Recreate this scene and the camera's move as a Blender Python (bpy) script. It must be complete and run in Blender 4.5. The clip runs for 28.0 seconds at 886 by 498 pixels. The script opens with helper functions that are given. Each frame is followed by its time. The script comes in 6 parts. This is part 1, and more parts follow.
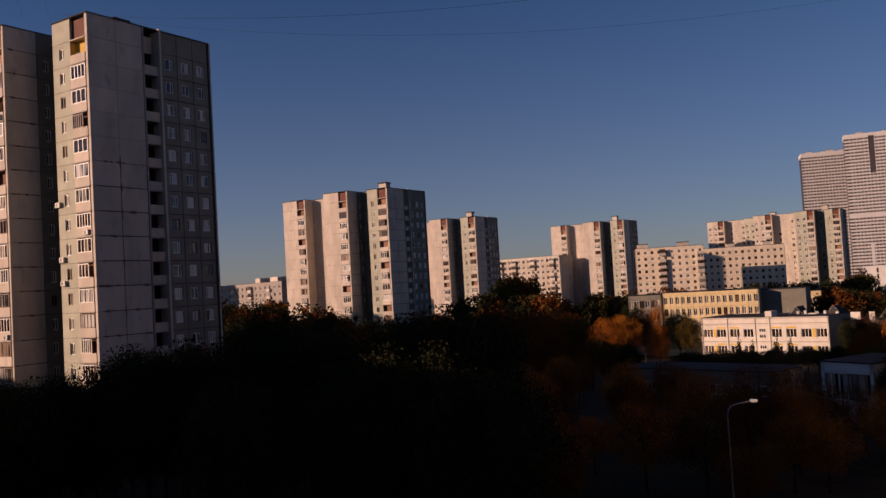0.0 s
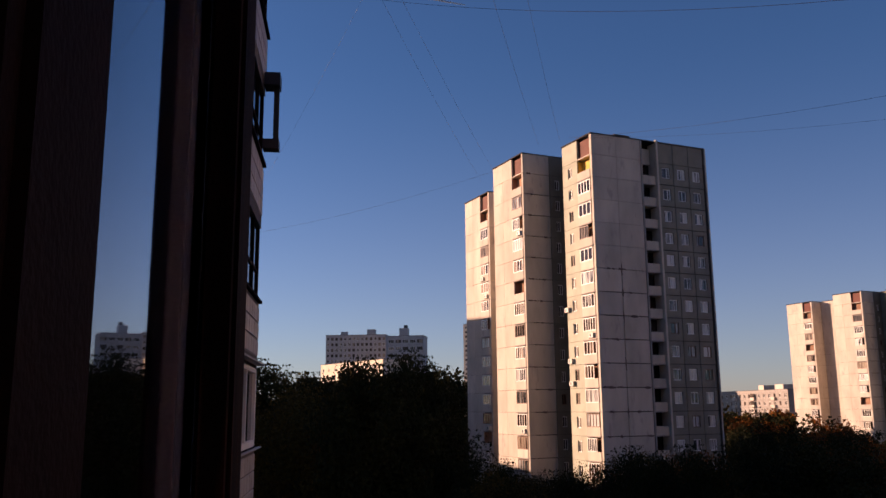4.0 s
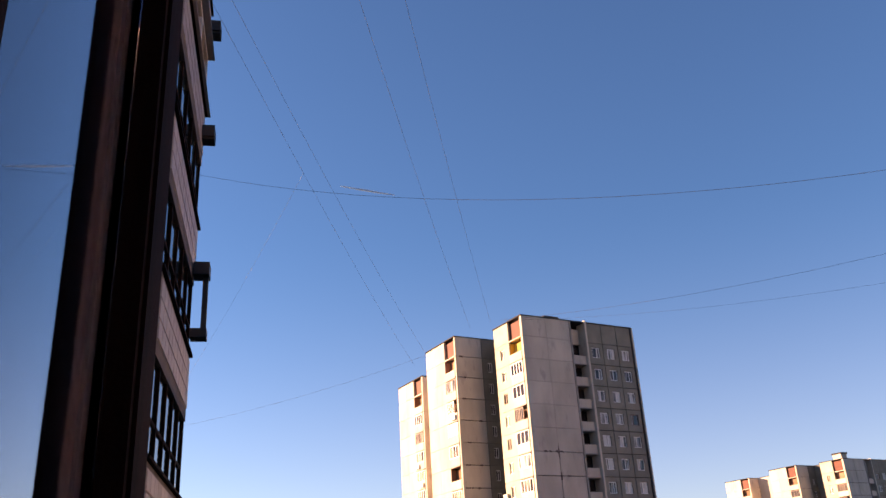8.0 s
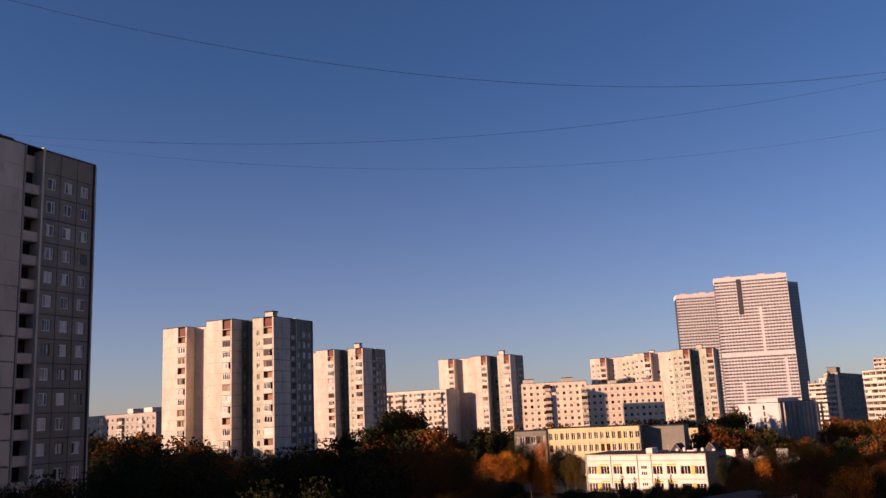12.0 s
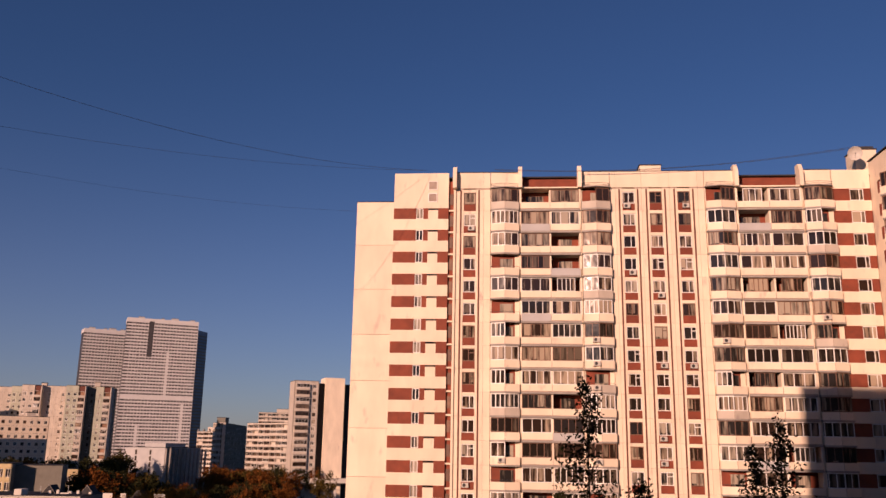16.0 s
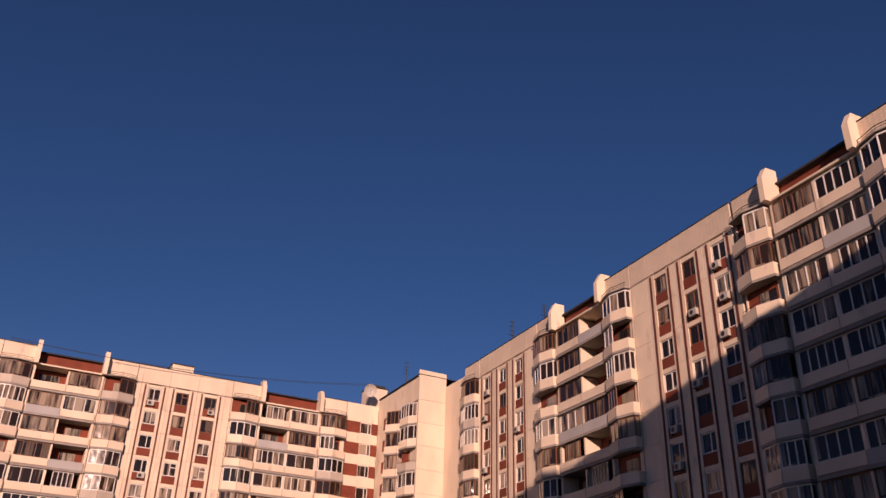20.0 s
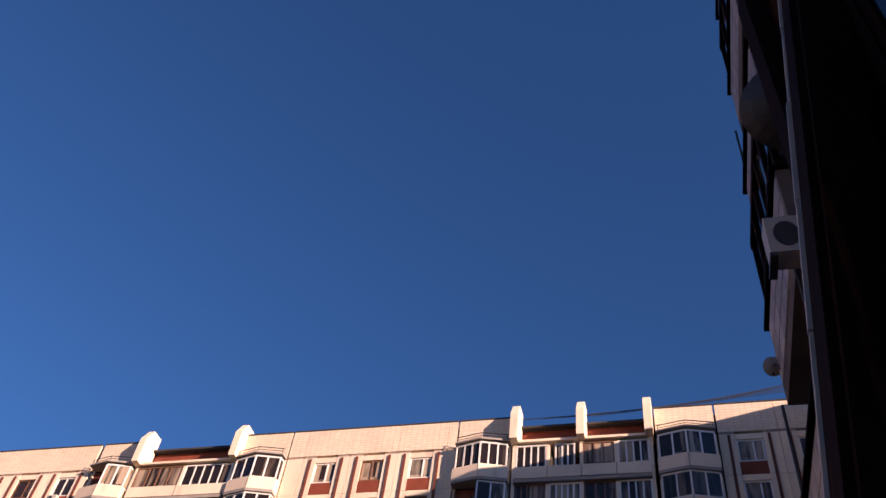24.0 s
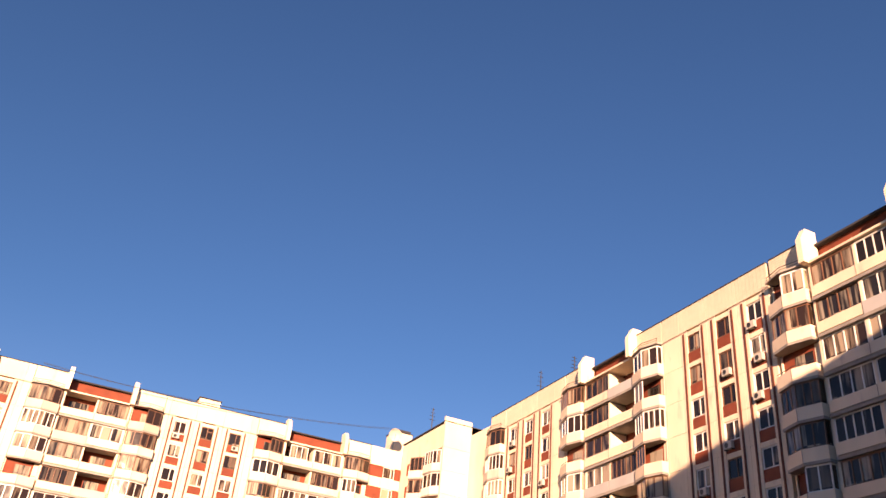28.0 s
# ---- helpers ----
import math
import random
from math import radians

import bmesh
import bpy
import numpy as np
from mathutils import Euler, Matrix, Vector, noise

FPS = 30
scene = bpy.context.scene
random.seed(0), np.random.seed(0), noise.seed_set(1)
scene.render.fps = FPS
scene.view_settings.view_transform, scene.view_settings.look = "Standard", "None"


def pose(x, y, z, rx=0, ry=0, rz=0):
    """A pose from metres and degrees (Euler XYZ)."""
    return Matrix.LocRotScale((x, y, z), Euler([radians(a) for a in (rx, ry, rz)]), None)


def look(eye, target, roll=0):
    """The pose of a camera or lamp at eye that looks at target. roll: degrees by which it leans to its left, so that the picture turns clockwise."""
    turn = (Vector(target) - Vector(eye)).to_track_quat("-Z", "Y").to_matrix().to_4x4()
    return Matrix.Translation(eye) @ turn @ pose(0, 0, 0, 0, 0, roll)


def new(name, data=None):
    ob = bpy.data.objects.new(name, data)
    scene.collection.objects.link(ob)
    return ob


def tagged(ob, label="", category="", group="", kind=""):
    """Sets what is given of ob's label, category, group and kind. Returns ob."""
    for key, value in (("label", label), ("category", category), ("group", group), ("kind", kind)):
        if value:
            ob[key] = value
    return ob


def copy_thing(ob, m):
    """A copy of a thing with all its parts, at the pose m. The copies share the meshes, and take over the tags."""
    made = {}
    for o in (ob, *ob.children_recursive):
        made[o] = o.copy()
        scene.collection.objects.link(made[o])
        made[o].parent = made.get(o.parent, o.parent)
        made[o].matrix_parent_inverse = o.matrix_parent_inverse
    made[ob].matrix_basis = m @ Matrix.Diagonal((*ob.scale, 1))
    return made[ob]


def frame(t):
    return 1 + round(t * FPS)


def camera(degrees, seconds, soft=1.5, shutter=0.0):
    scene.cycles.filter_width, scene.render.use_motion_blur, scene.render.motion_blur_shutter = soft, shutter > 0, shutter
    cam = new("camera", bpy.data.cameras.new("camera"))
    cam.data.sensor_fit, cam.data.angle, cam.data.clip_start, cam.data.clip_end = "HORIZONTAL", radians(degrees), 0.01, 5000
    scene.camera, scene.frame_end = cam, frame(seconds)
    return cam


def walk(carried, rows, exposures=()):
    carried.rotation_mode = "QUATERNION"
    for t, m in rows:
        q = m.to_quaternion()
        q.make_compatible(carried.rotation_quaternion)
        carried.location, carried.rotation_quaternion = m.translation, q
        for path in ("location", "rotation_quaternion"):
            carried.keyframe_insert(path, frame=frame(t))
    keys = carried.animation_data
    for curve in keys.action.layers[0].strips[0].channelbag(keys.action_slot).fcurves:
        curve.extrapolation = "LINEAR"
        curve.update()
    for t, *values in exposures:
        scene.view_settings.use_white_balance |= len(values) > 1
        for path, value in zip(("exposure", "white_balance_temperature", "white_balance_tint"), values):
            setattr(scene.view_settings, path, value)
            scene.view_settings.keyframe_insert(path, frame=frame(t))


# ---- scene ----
EXPOSURES = [(0.0, 0.12, 6350, 30), (1.0, 0.72, 6600, 36), (2.0, 0.8, 6600, 36), (3.0, 0.92, 6600, 34), (5.5, 1.17, 6800, 28), (6.5, 1.44, 7000, 28), (8.0, 2.17, 7600, 29), (10.0, 1.32, 6900, 32), (12.0, 0.97, 6600, 34), (14.5, 0.74, 6500, 37), (16.0, 0.18, 6450, 37), (17.0, -0.35, 6400, 40), (18.0, -0.1, 6200, 33), (20.0, 0.0, 6150, 37), (21.0, 0.32, 5980, 37), (22.5, 0.42, 5720, 35), (24.5, 1.42, 5950, 26), (26.5, 1.42, 5980, 27), (27.0, 1.34, 6100, 27), (28.0, 1.57, 7100, 28)]
DEG = 55.04
EYE = (0.0, 0.0, 14.5)
# seconds, yaw, pitch, roll
TURNS = [
    (0.0, 50.90, 2.60, 3.32),
    (0.5, 55.20, 5.76, 4.34),
    (1.0, 56.20, 6.17, 2.31),
    (1.5, 61.03, 6.45, 2.89),
    (2.0, 65.13, 6.19, 3.54),
    (2.5, 70.51, 7.28, 2.93),
    (3.0, 77.46, 6.66, 3.32),
    (3.5, 81.07, 8.16, 1.05),
    (5.5, 89.43, 18.49, 2.17),
    (6.0, 88.18, 22.92, 2.40),
    (6.5, 86.34, 25.84, 2.13),
    (7.0, 81.81, 27.06, 2.21),
    (7.5, 76.28, 26.36, 2.55),
    (8.0, 79.51, 22.93, 3.14),
    (8.5, 78.80, 17.16, 5.41),
    (9.0, 76.50, 15.10, 4.68),
    (9.5, 75.18, 15.33, 3.20),
    (10.0, 70.09, 14.90, 2.97),
    (10.5, 63.97, 14.09, 2.53),
    (11.0, 56.85, 13.35, 2.54),
    (11.5, 50.34, 12.12, 2.37),
    (12.0, 43.31, 11.07, 2.67),
    (12.5, 37.97, 10.84, 2.25),
    (14.5, 34.13, 10.08, -0.93),
    (15.0, 24.09, 11.87, -1.00),
    (15.5, 13.49, 12.17, -1.17),
    (16.0, 4.47, 13.27, -0.96),
    (16.5, -1.76, 13.71, -0.04),
    (17.0, -2.00, 17.55, 1.22),
    (17.5, -1.35, 22.03, 1.20),
    (18.0, -1.24, 24.76, 1.32),
    (18.5, -2.54, 25.31, 1.04),
    (19.0, -10.74, 23.08, -0.24),
    (19.5, -19.58, 25.26, -1.33),
    (20.0, -27.92, 27.77, -1.59),
    (20.5, -33.27, 30.42, -2.82),
    (21.0, -33.41, 32.38, -5.11),
    (21.5, -41.55, 37.36, -6.23),
    (22.0, -52.36, 40.72, -6.00),
    (22.5, -61.04, 40.63, -6.23),
    (24.5, -78.60, 49.43, -5.80),
    (25.0, -76.73, 50.48, -6.93),
    (25.5, -76.18, 51.79, -7.27),
    (26.0, -75.07, 50.72, -7.23),
    (26.5, -71.83, 49.36, -7.20),
    (27.0, -65.01, 45.01, -6.29),
    (27.5, -49.92, 39.19, -7.44),
    (28.0, -27.29, 30.83, -4.96),
]
SHIFT = [(0.0, 0, 0), (3.0, 0, 0), (3.5, 0, -0.02), (5.5, 0, 0.017), (6.5, 0, 0.05), (7.0, 0, 0.02), (7.5, 0, -0.015), (8.0, 0, 0.017), (8.5, 0, 0.041), (10.0, 0, 0.04), (12.0, 0, 0), (28.0, 0, 0)]


def at_time(rows, t):
    for (t0, *a), (t1, *b) in zip(rows, rows[1:]):
        if t0 <= t <= t1:
            k = (t - t0) / (t1 - t0)
            return [p + (q - p) * k for p, q in zip(a, b)]
    return list(rows[-1][1:])


cam = camera(DEG, 28.0, soft=1.5)
rows = []
for t, yaw, pitch, roll in TURNS:
    dx, dy = at_time(SHIFT, t)
    rows.append((t, pose(EYE[0] + dx, EYE[1] + dy, EYE[2], 90 + pitch, roll, yaw)))
walk(cam, rows, EXPOSURES)

# ---- sky and sun ----
SUN_TURN, SUN_HEIGHT = 27.0, 11.3
world = bpy.data.worlds.new("world")
scene.world = world
world.use_nodes = True
wn = world.node_tree
sky = wn.nodes.new("ShaderNodeTexSky")
sky.sky_type = "NISHITA"
sky.sun_disc = False
sky.sun_elevation = radians(SUN_HEIGHT)
sky.sun_rotation = radians(180 + SUN_TURN)
sky.altitude = 200
sky.air_density, sky.dust_density, sky.ozone_density = 1.0, 0.35, 5.5
# thin evening haze that brightens the whole horizon and fades upwards
where, apart = wn.nodes.new("ShaderNodeTexCoord"), wn.nodes.new("ShaderNodeSeparateXYZ")
wn.links.new(where.outputs["Generated"], apart.inputs[0])
rise = wn.nodes.new("ShaderNodeMapRange")
rise.inputs["From Min"].default_value, rise.inputs["From Max"].default_value = 0.0, 0.42
rise.inputs["To Min"].default_value, rise.inputs["To Max"].default_value = 1.0, 0.0
wn.links.new(apart.outputs[2], rise.inputs["Value"])
fade = wn.nodes.new("ShaderNodeMath")
fade.operation, fade.inputs[1].default_value = "POWER", 2.0
wn.links.new(rise.outputs[0], fade.inputs[0])
haze = wn.nodes.new("ShaderNodeMix")
haze.data_type, haze.blend_type = "RGBA", "ADD"
haze.inputs["B"].default_value = (1.62, 1.08, 0.80, 1)
wn.links.new(fade.outputs[0], haze.inputs["Factor"])
deep = wn.nodes.new("ShaderNodeMix")
deep.data_type, deep.blend_type = "RGBA", "MULTIPLY"
deep.inputs["Factor"].default_value = 1.0
deep.inputs["B"].default_value = (0.96, 1.02, 1.0, 1)
wn.links.new(sky.outputs[0], deep.inputs["A"])
wn.links.new(deep.outputs["Result"], haze.inputs["A"])
wn.links.new(haze.outputs["Result"], wn.nodes["Background"].inputs[0])
wn.nodes["Background"].inputs[1].default_value = 0.053
sun = new("sun", bpy.data.lights.new("sun", "SUN"))
sun.data.energy, sun.data.angle, sun.data.color = 5.0, radians(0.5), (1.0, 0.70, 0.45)
sun.matrix_world = look((0, 0, 0), (math.sin(radians(SUN_TURN)) * math.cos(radians(SUN_HEIGHT)), math.cos(radians(SUN_TURN)) * math.cos(radians(SUN_HEIGHT)), -math.sin(radians(SUN_HEIGHT))))

# ---- materials ----
def material(name, colour, rough=0.8, spread=0.15, scale=1.5, grain=40.0, bump=0.15, metal=0.0, stain=None, stain_at=0.62, by_object=0.0, streak=1.0):
    """A surface with stains at a large scale, grain at a small one and a fine relief."""
    m = bpy.data.materials.new(name)
    m.use_nodes = True
    nt = m.node_tree
    bsdf = nt.nodes["Principled BSDF"]
    bsdf.inputs["Roughness"].default_value = rough
    bsdf.inputs["Metallic"].default_value = metal
    geo = nt.nodes.new("ShaderNodeNewGeometry")
    stretch = nt.nodes.new("ShaderNodeMapping")
    stretch.inputs["Scale"].default_value = (1, 1, 1 / streak)
    nt.links.new(geo.outputs["Position"], stretch.inputs[0])
    big = nt.nodes.new("ShaderNodeTexNoise")
    big.inputs["Scale"].default_value = 1 / scale
    big.inputs["Detail"].default_value = 5
    fine = nt.nodes.new("ShaderNodeTexNoise")
    fine.inputs["Scale"].default_value = grain
    fine.inputs["Detail"].default_value = 3
    nt.links.new(stretch.outputs[0], big.inputs[0])
    nt.links.new(geo.outputs["Position"], fine.inputs[0])
    ramp = nt.nodes.new("ShaderNodeValToRGB")
    ramp.color_ramp.elements[0].position, ramp.color_ramp.elements[1].position = 0.3, 0.75
    lo = [c * (1 - spread) for c in colour]
    hi = [min(1, c * (1 + spread * 0.6)) for c in colour]
    ramp.color_ramp.elements[0].color, ramp.color_ramp.elements[1].color = (*lo, 1), (*hi, 1)
    nt.links.new(big.outputs[0], ramp.inputs[0])
    out = ramp.outputs[0]
    if stain:
        rs = nt.nodes.new("ShaderNodeValToRGB")
        rs.color_ramp.elements[0].position, rs.color_ramp.elements[1].position = stain_at, stain_at + 0.16
        mid = nt.nodes.new("ShaderNodeTexNoise")
        mid.inputs["Scale"].default_value = 2.2 / scale
        mid.inputs["Detail"].default_value = 7
        nt.links.new(stretch.outputs[0], mid.inputs[0])
        nt.links.new(mid.outputs[0], rs.inputs[0])
        mix = nt.nodes.new("ShaderNodeMix")
        mix.data_type = "RGBA"
        mix.inputs["B"].default_value = (*stain, 1)
        nt.links.new(rs.outputs[0], mix.inputs["Factor"])
        nt.links.new(out, mix.inputs["A"])
        out = mix.outputs["Result"]
    if by_object:
        info = nt.nodes.new("ShaderNodeObjectInfo")
        span = nt.nodes.new("ShaderNodeMapRange")
        span.inputs["To Min"].default_value, span.inputs["To Max"].default_value = 1 - by_object, 1 + by_object
        nt.links.new(info.outputs["Random"], span.inputs["Value"])
        hsv = nt.nodes.new("ShaderNodeHueSaturation")
        nt.links.new(span.outputs[0], hsv.inputs["Value"])
        nt.links.new(out, hsv.inputs["Color"])
        out = hsv.outputs[0]
    nt.links.new(out, bsdf.inputs["Base Color"])
    if bump:
        b = nt.nodes.new("ShaderNodeBump")
        b.inputs["Strength"].default_value = bump
        b.inputs["Distance"].default_value = 0.02
        nt.links.new(fine.outputs[0], b.inputs["Height"])
        nt.links.new(b.outputs[0], bsdf.inputs["Normal"])
    return m


def glazing(name, dark=(0.022, 0.019, 0.018), curtain=(0.36, 0.30, 0.23), share=0.42):
    """Window glass seen from outside: glossy, over a dark room or a drawn curtain, by the object."""
    m = bpy.data.materials.new(name)
    m.use_nodes = True
    nt = m.node_tree
    bsdf = nt.nodes["Principled BSDF"]
    bsdf.inputs["Roughness"].default_value = 0.06
    bsdf.inputs["IOR"].default_value = 1.52
    bsdf.inputs["Specular IOR Level"].default_value = 0.35
    bsdf.inputs["Coat Weight"].default_value = 0.1
    bsdf.inputs["Coat Roughness"].default_value = 0.02
    info = nt.nodes.new("ShaderNodeObjectInfo")
    geo = nt.nodes.new("ShaderNodeNewGeometry")
    wave = nt.nodes.new("ShaderNodeTexNoise")
    wave.inputs["Scale"].default_value = 2.6
    folds = nt.nodes.new("ShaderNodeMapping")
    folds.inputs["Scale"].default_value = (1, 1, 0.12)
    nt.links.new(geo.outputs["Position"], folds.inputs[0])
    nt.links.new(folds.outputs[0], wave.inputs[0])
    add = nt.nodes.new("ShaderNodeMath")
    add.operation = "MULTIPLY_ADD"
    add.inputs[1].default_value, add.inputs[2].default_value = 1.1, -0.55
    nt.links.new(wave.outputs[0], add.inputs[0])
    snap = nt.nodes.new("ShaderNodeVectorMath")
    snap.operation = "SNAP"
    snap.inputs[1].default_value = (0.78, 0.78, 2.8)
    nt.links.new(geo.outputs["Position"], snap.inputs[0])
    own_leaf = nt.nodes.new("ShaderNodeTexWhiteNoise")
    own_leaf.noise_dimensions = "3D"
    nt.links.new(snap.outputs[0], own_leaf.inputs["Vector"])
    blend = nt.nodes.new("ShaderNodeMix")
    blend.inputs["Factor"].default_value = 0.5
    nt.links.new(info.outputs["Random"], blend.inputs["A"])
    nt.links.new(own_leaf.outputs["Value"], blend.inputs["B"])
    total = nt.nodes.new("ShaderNodeMath")
    nt.links.new(blend.outputs["Result"], total.inputs[0])
    nt.links.new(add.outputs[0], total.inputs[1])
    ramp = nt.nodes.new("ShaderNodeValToRGB")
    e = ramp.color_ramp.elements
    e[0].position, e[0].color = 1 - share - 0.12, (*dark, 1)
    e[1].position, e[1].color = 1 - share + 0.2, (*curtain, 1)
    nt.links.new(total.outputs[0], ramp.inputs[0])
    nt.links.new(ramp.outputs[0], bsdf.inputs["Base Color"])
    ripple = nt.nodes.new("ShaderNodeTexNoise")
    ripple.inputs["Scale"].default_value = 0.9
    ripple.inputs["Detail"].default_value = 1
    nt.links.new(geo.outputs["Position"], ripple.inputs[0])
    bend = nt.nodes.new("ShaderNodeBump")
    bend.inputs["Strength"].default_value = 1.0
    bend.inputs["Distance"].default_value = 0.012
    nt.links.new(ripple.outputs[0], bend.inputs["Height"])
    nt.links.new(bend.outputs[0], bsdf.inputs["Normal"])
    nt.links.new(bend.outputs[0], bsdf.inputs["Coat Normal"])
    return m


def leaf(name, colour, second):
    m = bpy.data.materials.new(name)
    m.use_nodes = True
    nt = m.node_tree
    bsdf = nt.nodes["Principled BSDF"]
    bsdf.inputs["Roughness"].default_value = 0.6
    bsdf.inputs["Specular IOR Level"].default_value = 0.03
    geo = nt.nodes.new("ShaderNodeNewGeometry")
    info = nt.nodes.new("ShaderNodeObjectInfo")
    add = nt.nodes.new("ShaderNodeMath")
    add.operation = "MULTIPLY_ADD"
    add.inputs[1].default_value = 0.5
    nt.links.new(geo.outputs["Random Per Island"], add.inputs[0])
    half = nt.nodes.new("ShaderNodeMath")
    half.operation = "MULTIPLY"
    half.inputs[1].default_value = 0.5
    nt.links.new(info.outputs["Random"], half.inputs[0])
    nt.links.new(half.outputs[0], add.inputs[2])
    ramp = nt.nodes.new("ShaderNodeValToRGB")
    ramp.color_ramp.elements[0].color, ramp.color_ramp.elements[1].color = (*colour, 1), (*second, 1)
    nt.links.new(add.outputs[0], ramp.inputs[0])
    nt.links.new(ramp.outputs[0], bsdf.inputs["Base Color"])
    return m


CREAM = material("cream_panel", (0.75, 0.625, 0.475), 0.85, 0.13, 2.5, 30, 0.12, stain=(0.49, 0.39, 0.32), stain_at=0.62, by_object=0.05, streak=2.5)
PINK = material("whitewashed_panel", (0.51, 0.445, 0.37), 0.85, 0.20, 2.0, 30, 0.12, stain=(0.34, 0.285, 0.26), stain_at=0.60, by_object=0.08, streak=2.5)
GREEN = material("pale_green_panel", (0.40, 0.40, 0.315), 0.85, 0.18, 2.0, 30, 0.12, stain=(0.32, 0.29, 0.22), by_object=0.06)
# grey panels; flanks, annexes and slots borrow this tone as painted shade
DIM = material("grey_shade_panel", (0.215, 0.20, 0.165), 0.8, 0.18, 1.5, 25, 0.2, stain=(0.22, 0.20, 0.17), by_object=0.08)
RED = material("oxide_red_panel", (0.20, 0.042, 0.017), 0.8, 0.25, 1.2, 30, 0.12, stain=(0.13, 0.035, 0.018), by_object=0.12)
BRICK = material("dark_red_paint", (0.13, 0.036, 0.02), 0.8, 0.2, 1.0, 30, 0.15)
JOINT = material("joint_sealant", (0.035, 0.027, 0.025), 0.9, 0.3, 0.8, 20, 0.1)
PATCH = material("smeared_sealant", (0.13, 0.09, 0.08), 0.9, 0.4, 0.3, 20, 0.1)
PALE_JOINT = material("mortar_joint", (0.34, 0.265, 0.215), 0.9, 0.2, 0.8, 20, 0.1)
SLAB = material("concrete", (0.30, 0.27, 0.24), 0.9, 0.2, 1.0, 30, 0.2, by_object=0.08)
ROOFING = material("bitumen_roofing", (0.05, 0.048, 0.05), 0.9, 0.25, 1.5, 20, 0.3)
WHITE = material("white_frame", (0.70, 0.68, 0.64), 0.45, 0.06, 1.0, 20, 0.03, by_object=0.08)
WOOD = material("brown_wood_frame", (0.15, 0.072, 0.04), 0.55, 0.3, 0.4, 60, 0.15, by_object=0.25)
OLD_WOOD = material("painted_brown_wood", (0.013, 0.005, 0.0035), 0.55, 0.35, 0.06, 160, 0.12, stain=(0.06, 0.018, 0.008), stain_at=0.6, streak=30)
GLASS = glazing("window_glass")
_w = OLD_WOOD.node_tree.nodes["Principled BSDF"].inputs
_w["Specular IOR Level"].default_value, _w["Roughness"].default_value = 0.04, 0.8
TILED = material("small_facade_tiles", (0.72, 0.60, 0.46), 0.8, 0.10, 2.5, 30, 0.12, by_object=0.05)
_t = TILED.node_tree
_grid = _t.nodes.new("ShaderNodeTexBrick")
_grid.offset = 0.0
_grid.inputs["Scale"].default_value = 1.0
_grid.inputs["Mortar Size"].default_value = 0.012
_grid.inputs["Brick Width"].default_value, _grid.inputs["Row Height"].default_value = 0.4, 0.2
_grid.inputs["Color1"].default_value, _grid.inputs["Color2"].default_value, _grid.inputs["Mortar"].default_value = (1, 1, 1, 1), (0.92, 0.91, 0.90, 1), (0.62, 0.58, 0.55, 1)
_geo = _t.nodes.new("ShaderNodeNewGeometry")
_split, _join, _plus = _t.nodes.new("ShaderNodeSeparateXYZ"), _t.nodes.new("ShaderNodeCombineXYZ"), _t.nodes.new("ShaderNodeMath")
_t.links.new(_geo.outputs["Position"], _split.inputs[0])
_t.links.new(_split.outputs[0], _plus.inputs[0])
_t.links.new(_split.outputs[1], _plus.inputs[1])
_t.links.new(_plus.outputs[0], _join.inputs[0])
_t.links.new(_split.outputs[2], _join.inputs[1])
_t.links.new(_join.outputs[0], _grid.inputs["Vector"])
_bs = _t.nodes["Principled BSDF"]
_was = _bs.inputs["Base Color"].links[0].from_socket
_times = _t.nodes.new("ShaderNodeMix")
_times.data_type, _times.blend_type = "RGBA", "MULTIPLY"
_times.inputs["Factor"].default_value = 1.0
_t.links.new(_was, _times.inputs["A"])
_t.links.new(_grid.outputs["Color"], _times.inputs["B"])
_t.links.new(_times.outputs["Result"], _bs.inputs["Base Color"])
DARK_GLASS = glazing("dark_window_glass", (0.018, 0.013, 0.010), (0.12, 0.09, 0.065), 0.35)
CURTAINED = glazing("curtained_glass", (0.028, 0.017, 0.012), (0.36, 0.28, 0.20), 0.4)
NET_CURTAIN = glazing("net_curtained_glass", (0.03, 0.03, 0.032), (0.55, 0.53, 0.50), 0.62)
LOGGIA = material("painted_loggia_wall", (0.30, 0.17, 0.11), 0.85, 0.25, 0.8, 25, 0.1, by_object=0.35)
# near-black colour stands in for the dark inside rooms and balcony recesses
SHADE_SKIN = material("shade_skin", (0.045, 0.03, 0.026), 0.9, 0.3, 0.8, 20, 0.0, by_object=0.4)
YELLOW = material("yellow_paint", (0.62, 0.40, 0.06), 0.8, 0.15, 1.0, 25, 0.1)
SAND = material("pale_yellow_plaster", (0.60, 0.47, 0.25), 0.85, 0.12, 2.0, 25, 0.1)
PLASTER = material("white_plaster", (0.60, 0.55, 0.48), 0.85, 0.14, 2.0, 25, 0.1, stain=(0.44, 0.39, 0.33), stain_at=0.66)
GREY_WALL = material("grey_plaster", (0.42, 0.41, 0.40), 0.85, 0.15, 3.0, 25, 0.1)
TOWER_WHITE = material("white_cladding", (0.55, 0.53, 0.52), 0.6, 0.06, 6.0, 5, 0.0)
TOWER_BAND = material("tinted_band", (0.045, 0.04, 0.042), 0.55, 0.2, 6.0, 5, 0.0)
TOWER_BLUE = material("blue_grey_glazing", (0.10, 0.13, 0.20), 0.25, 0.2, 8.0, 5, 0.0)
STEEL = material("galvanised_steel", (0.36, 0.36, 0.37), 0.45, 0.2, 0.3, 80, 0.1, metal=0.8)
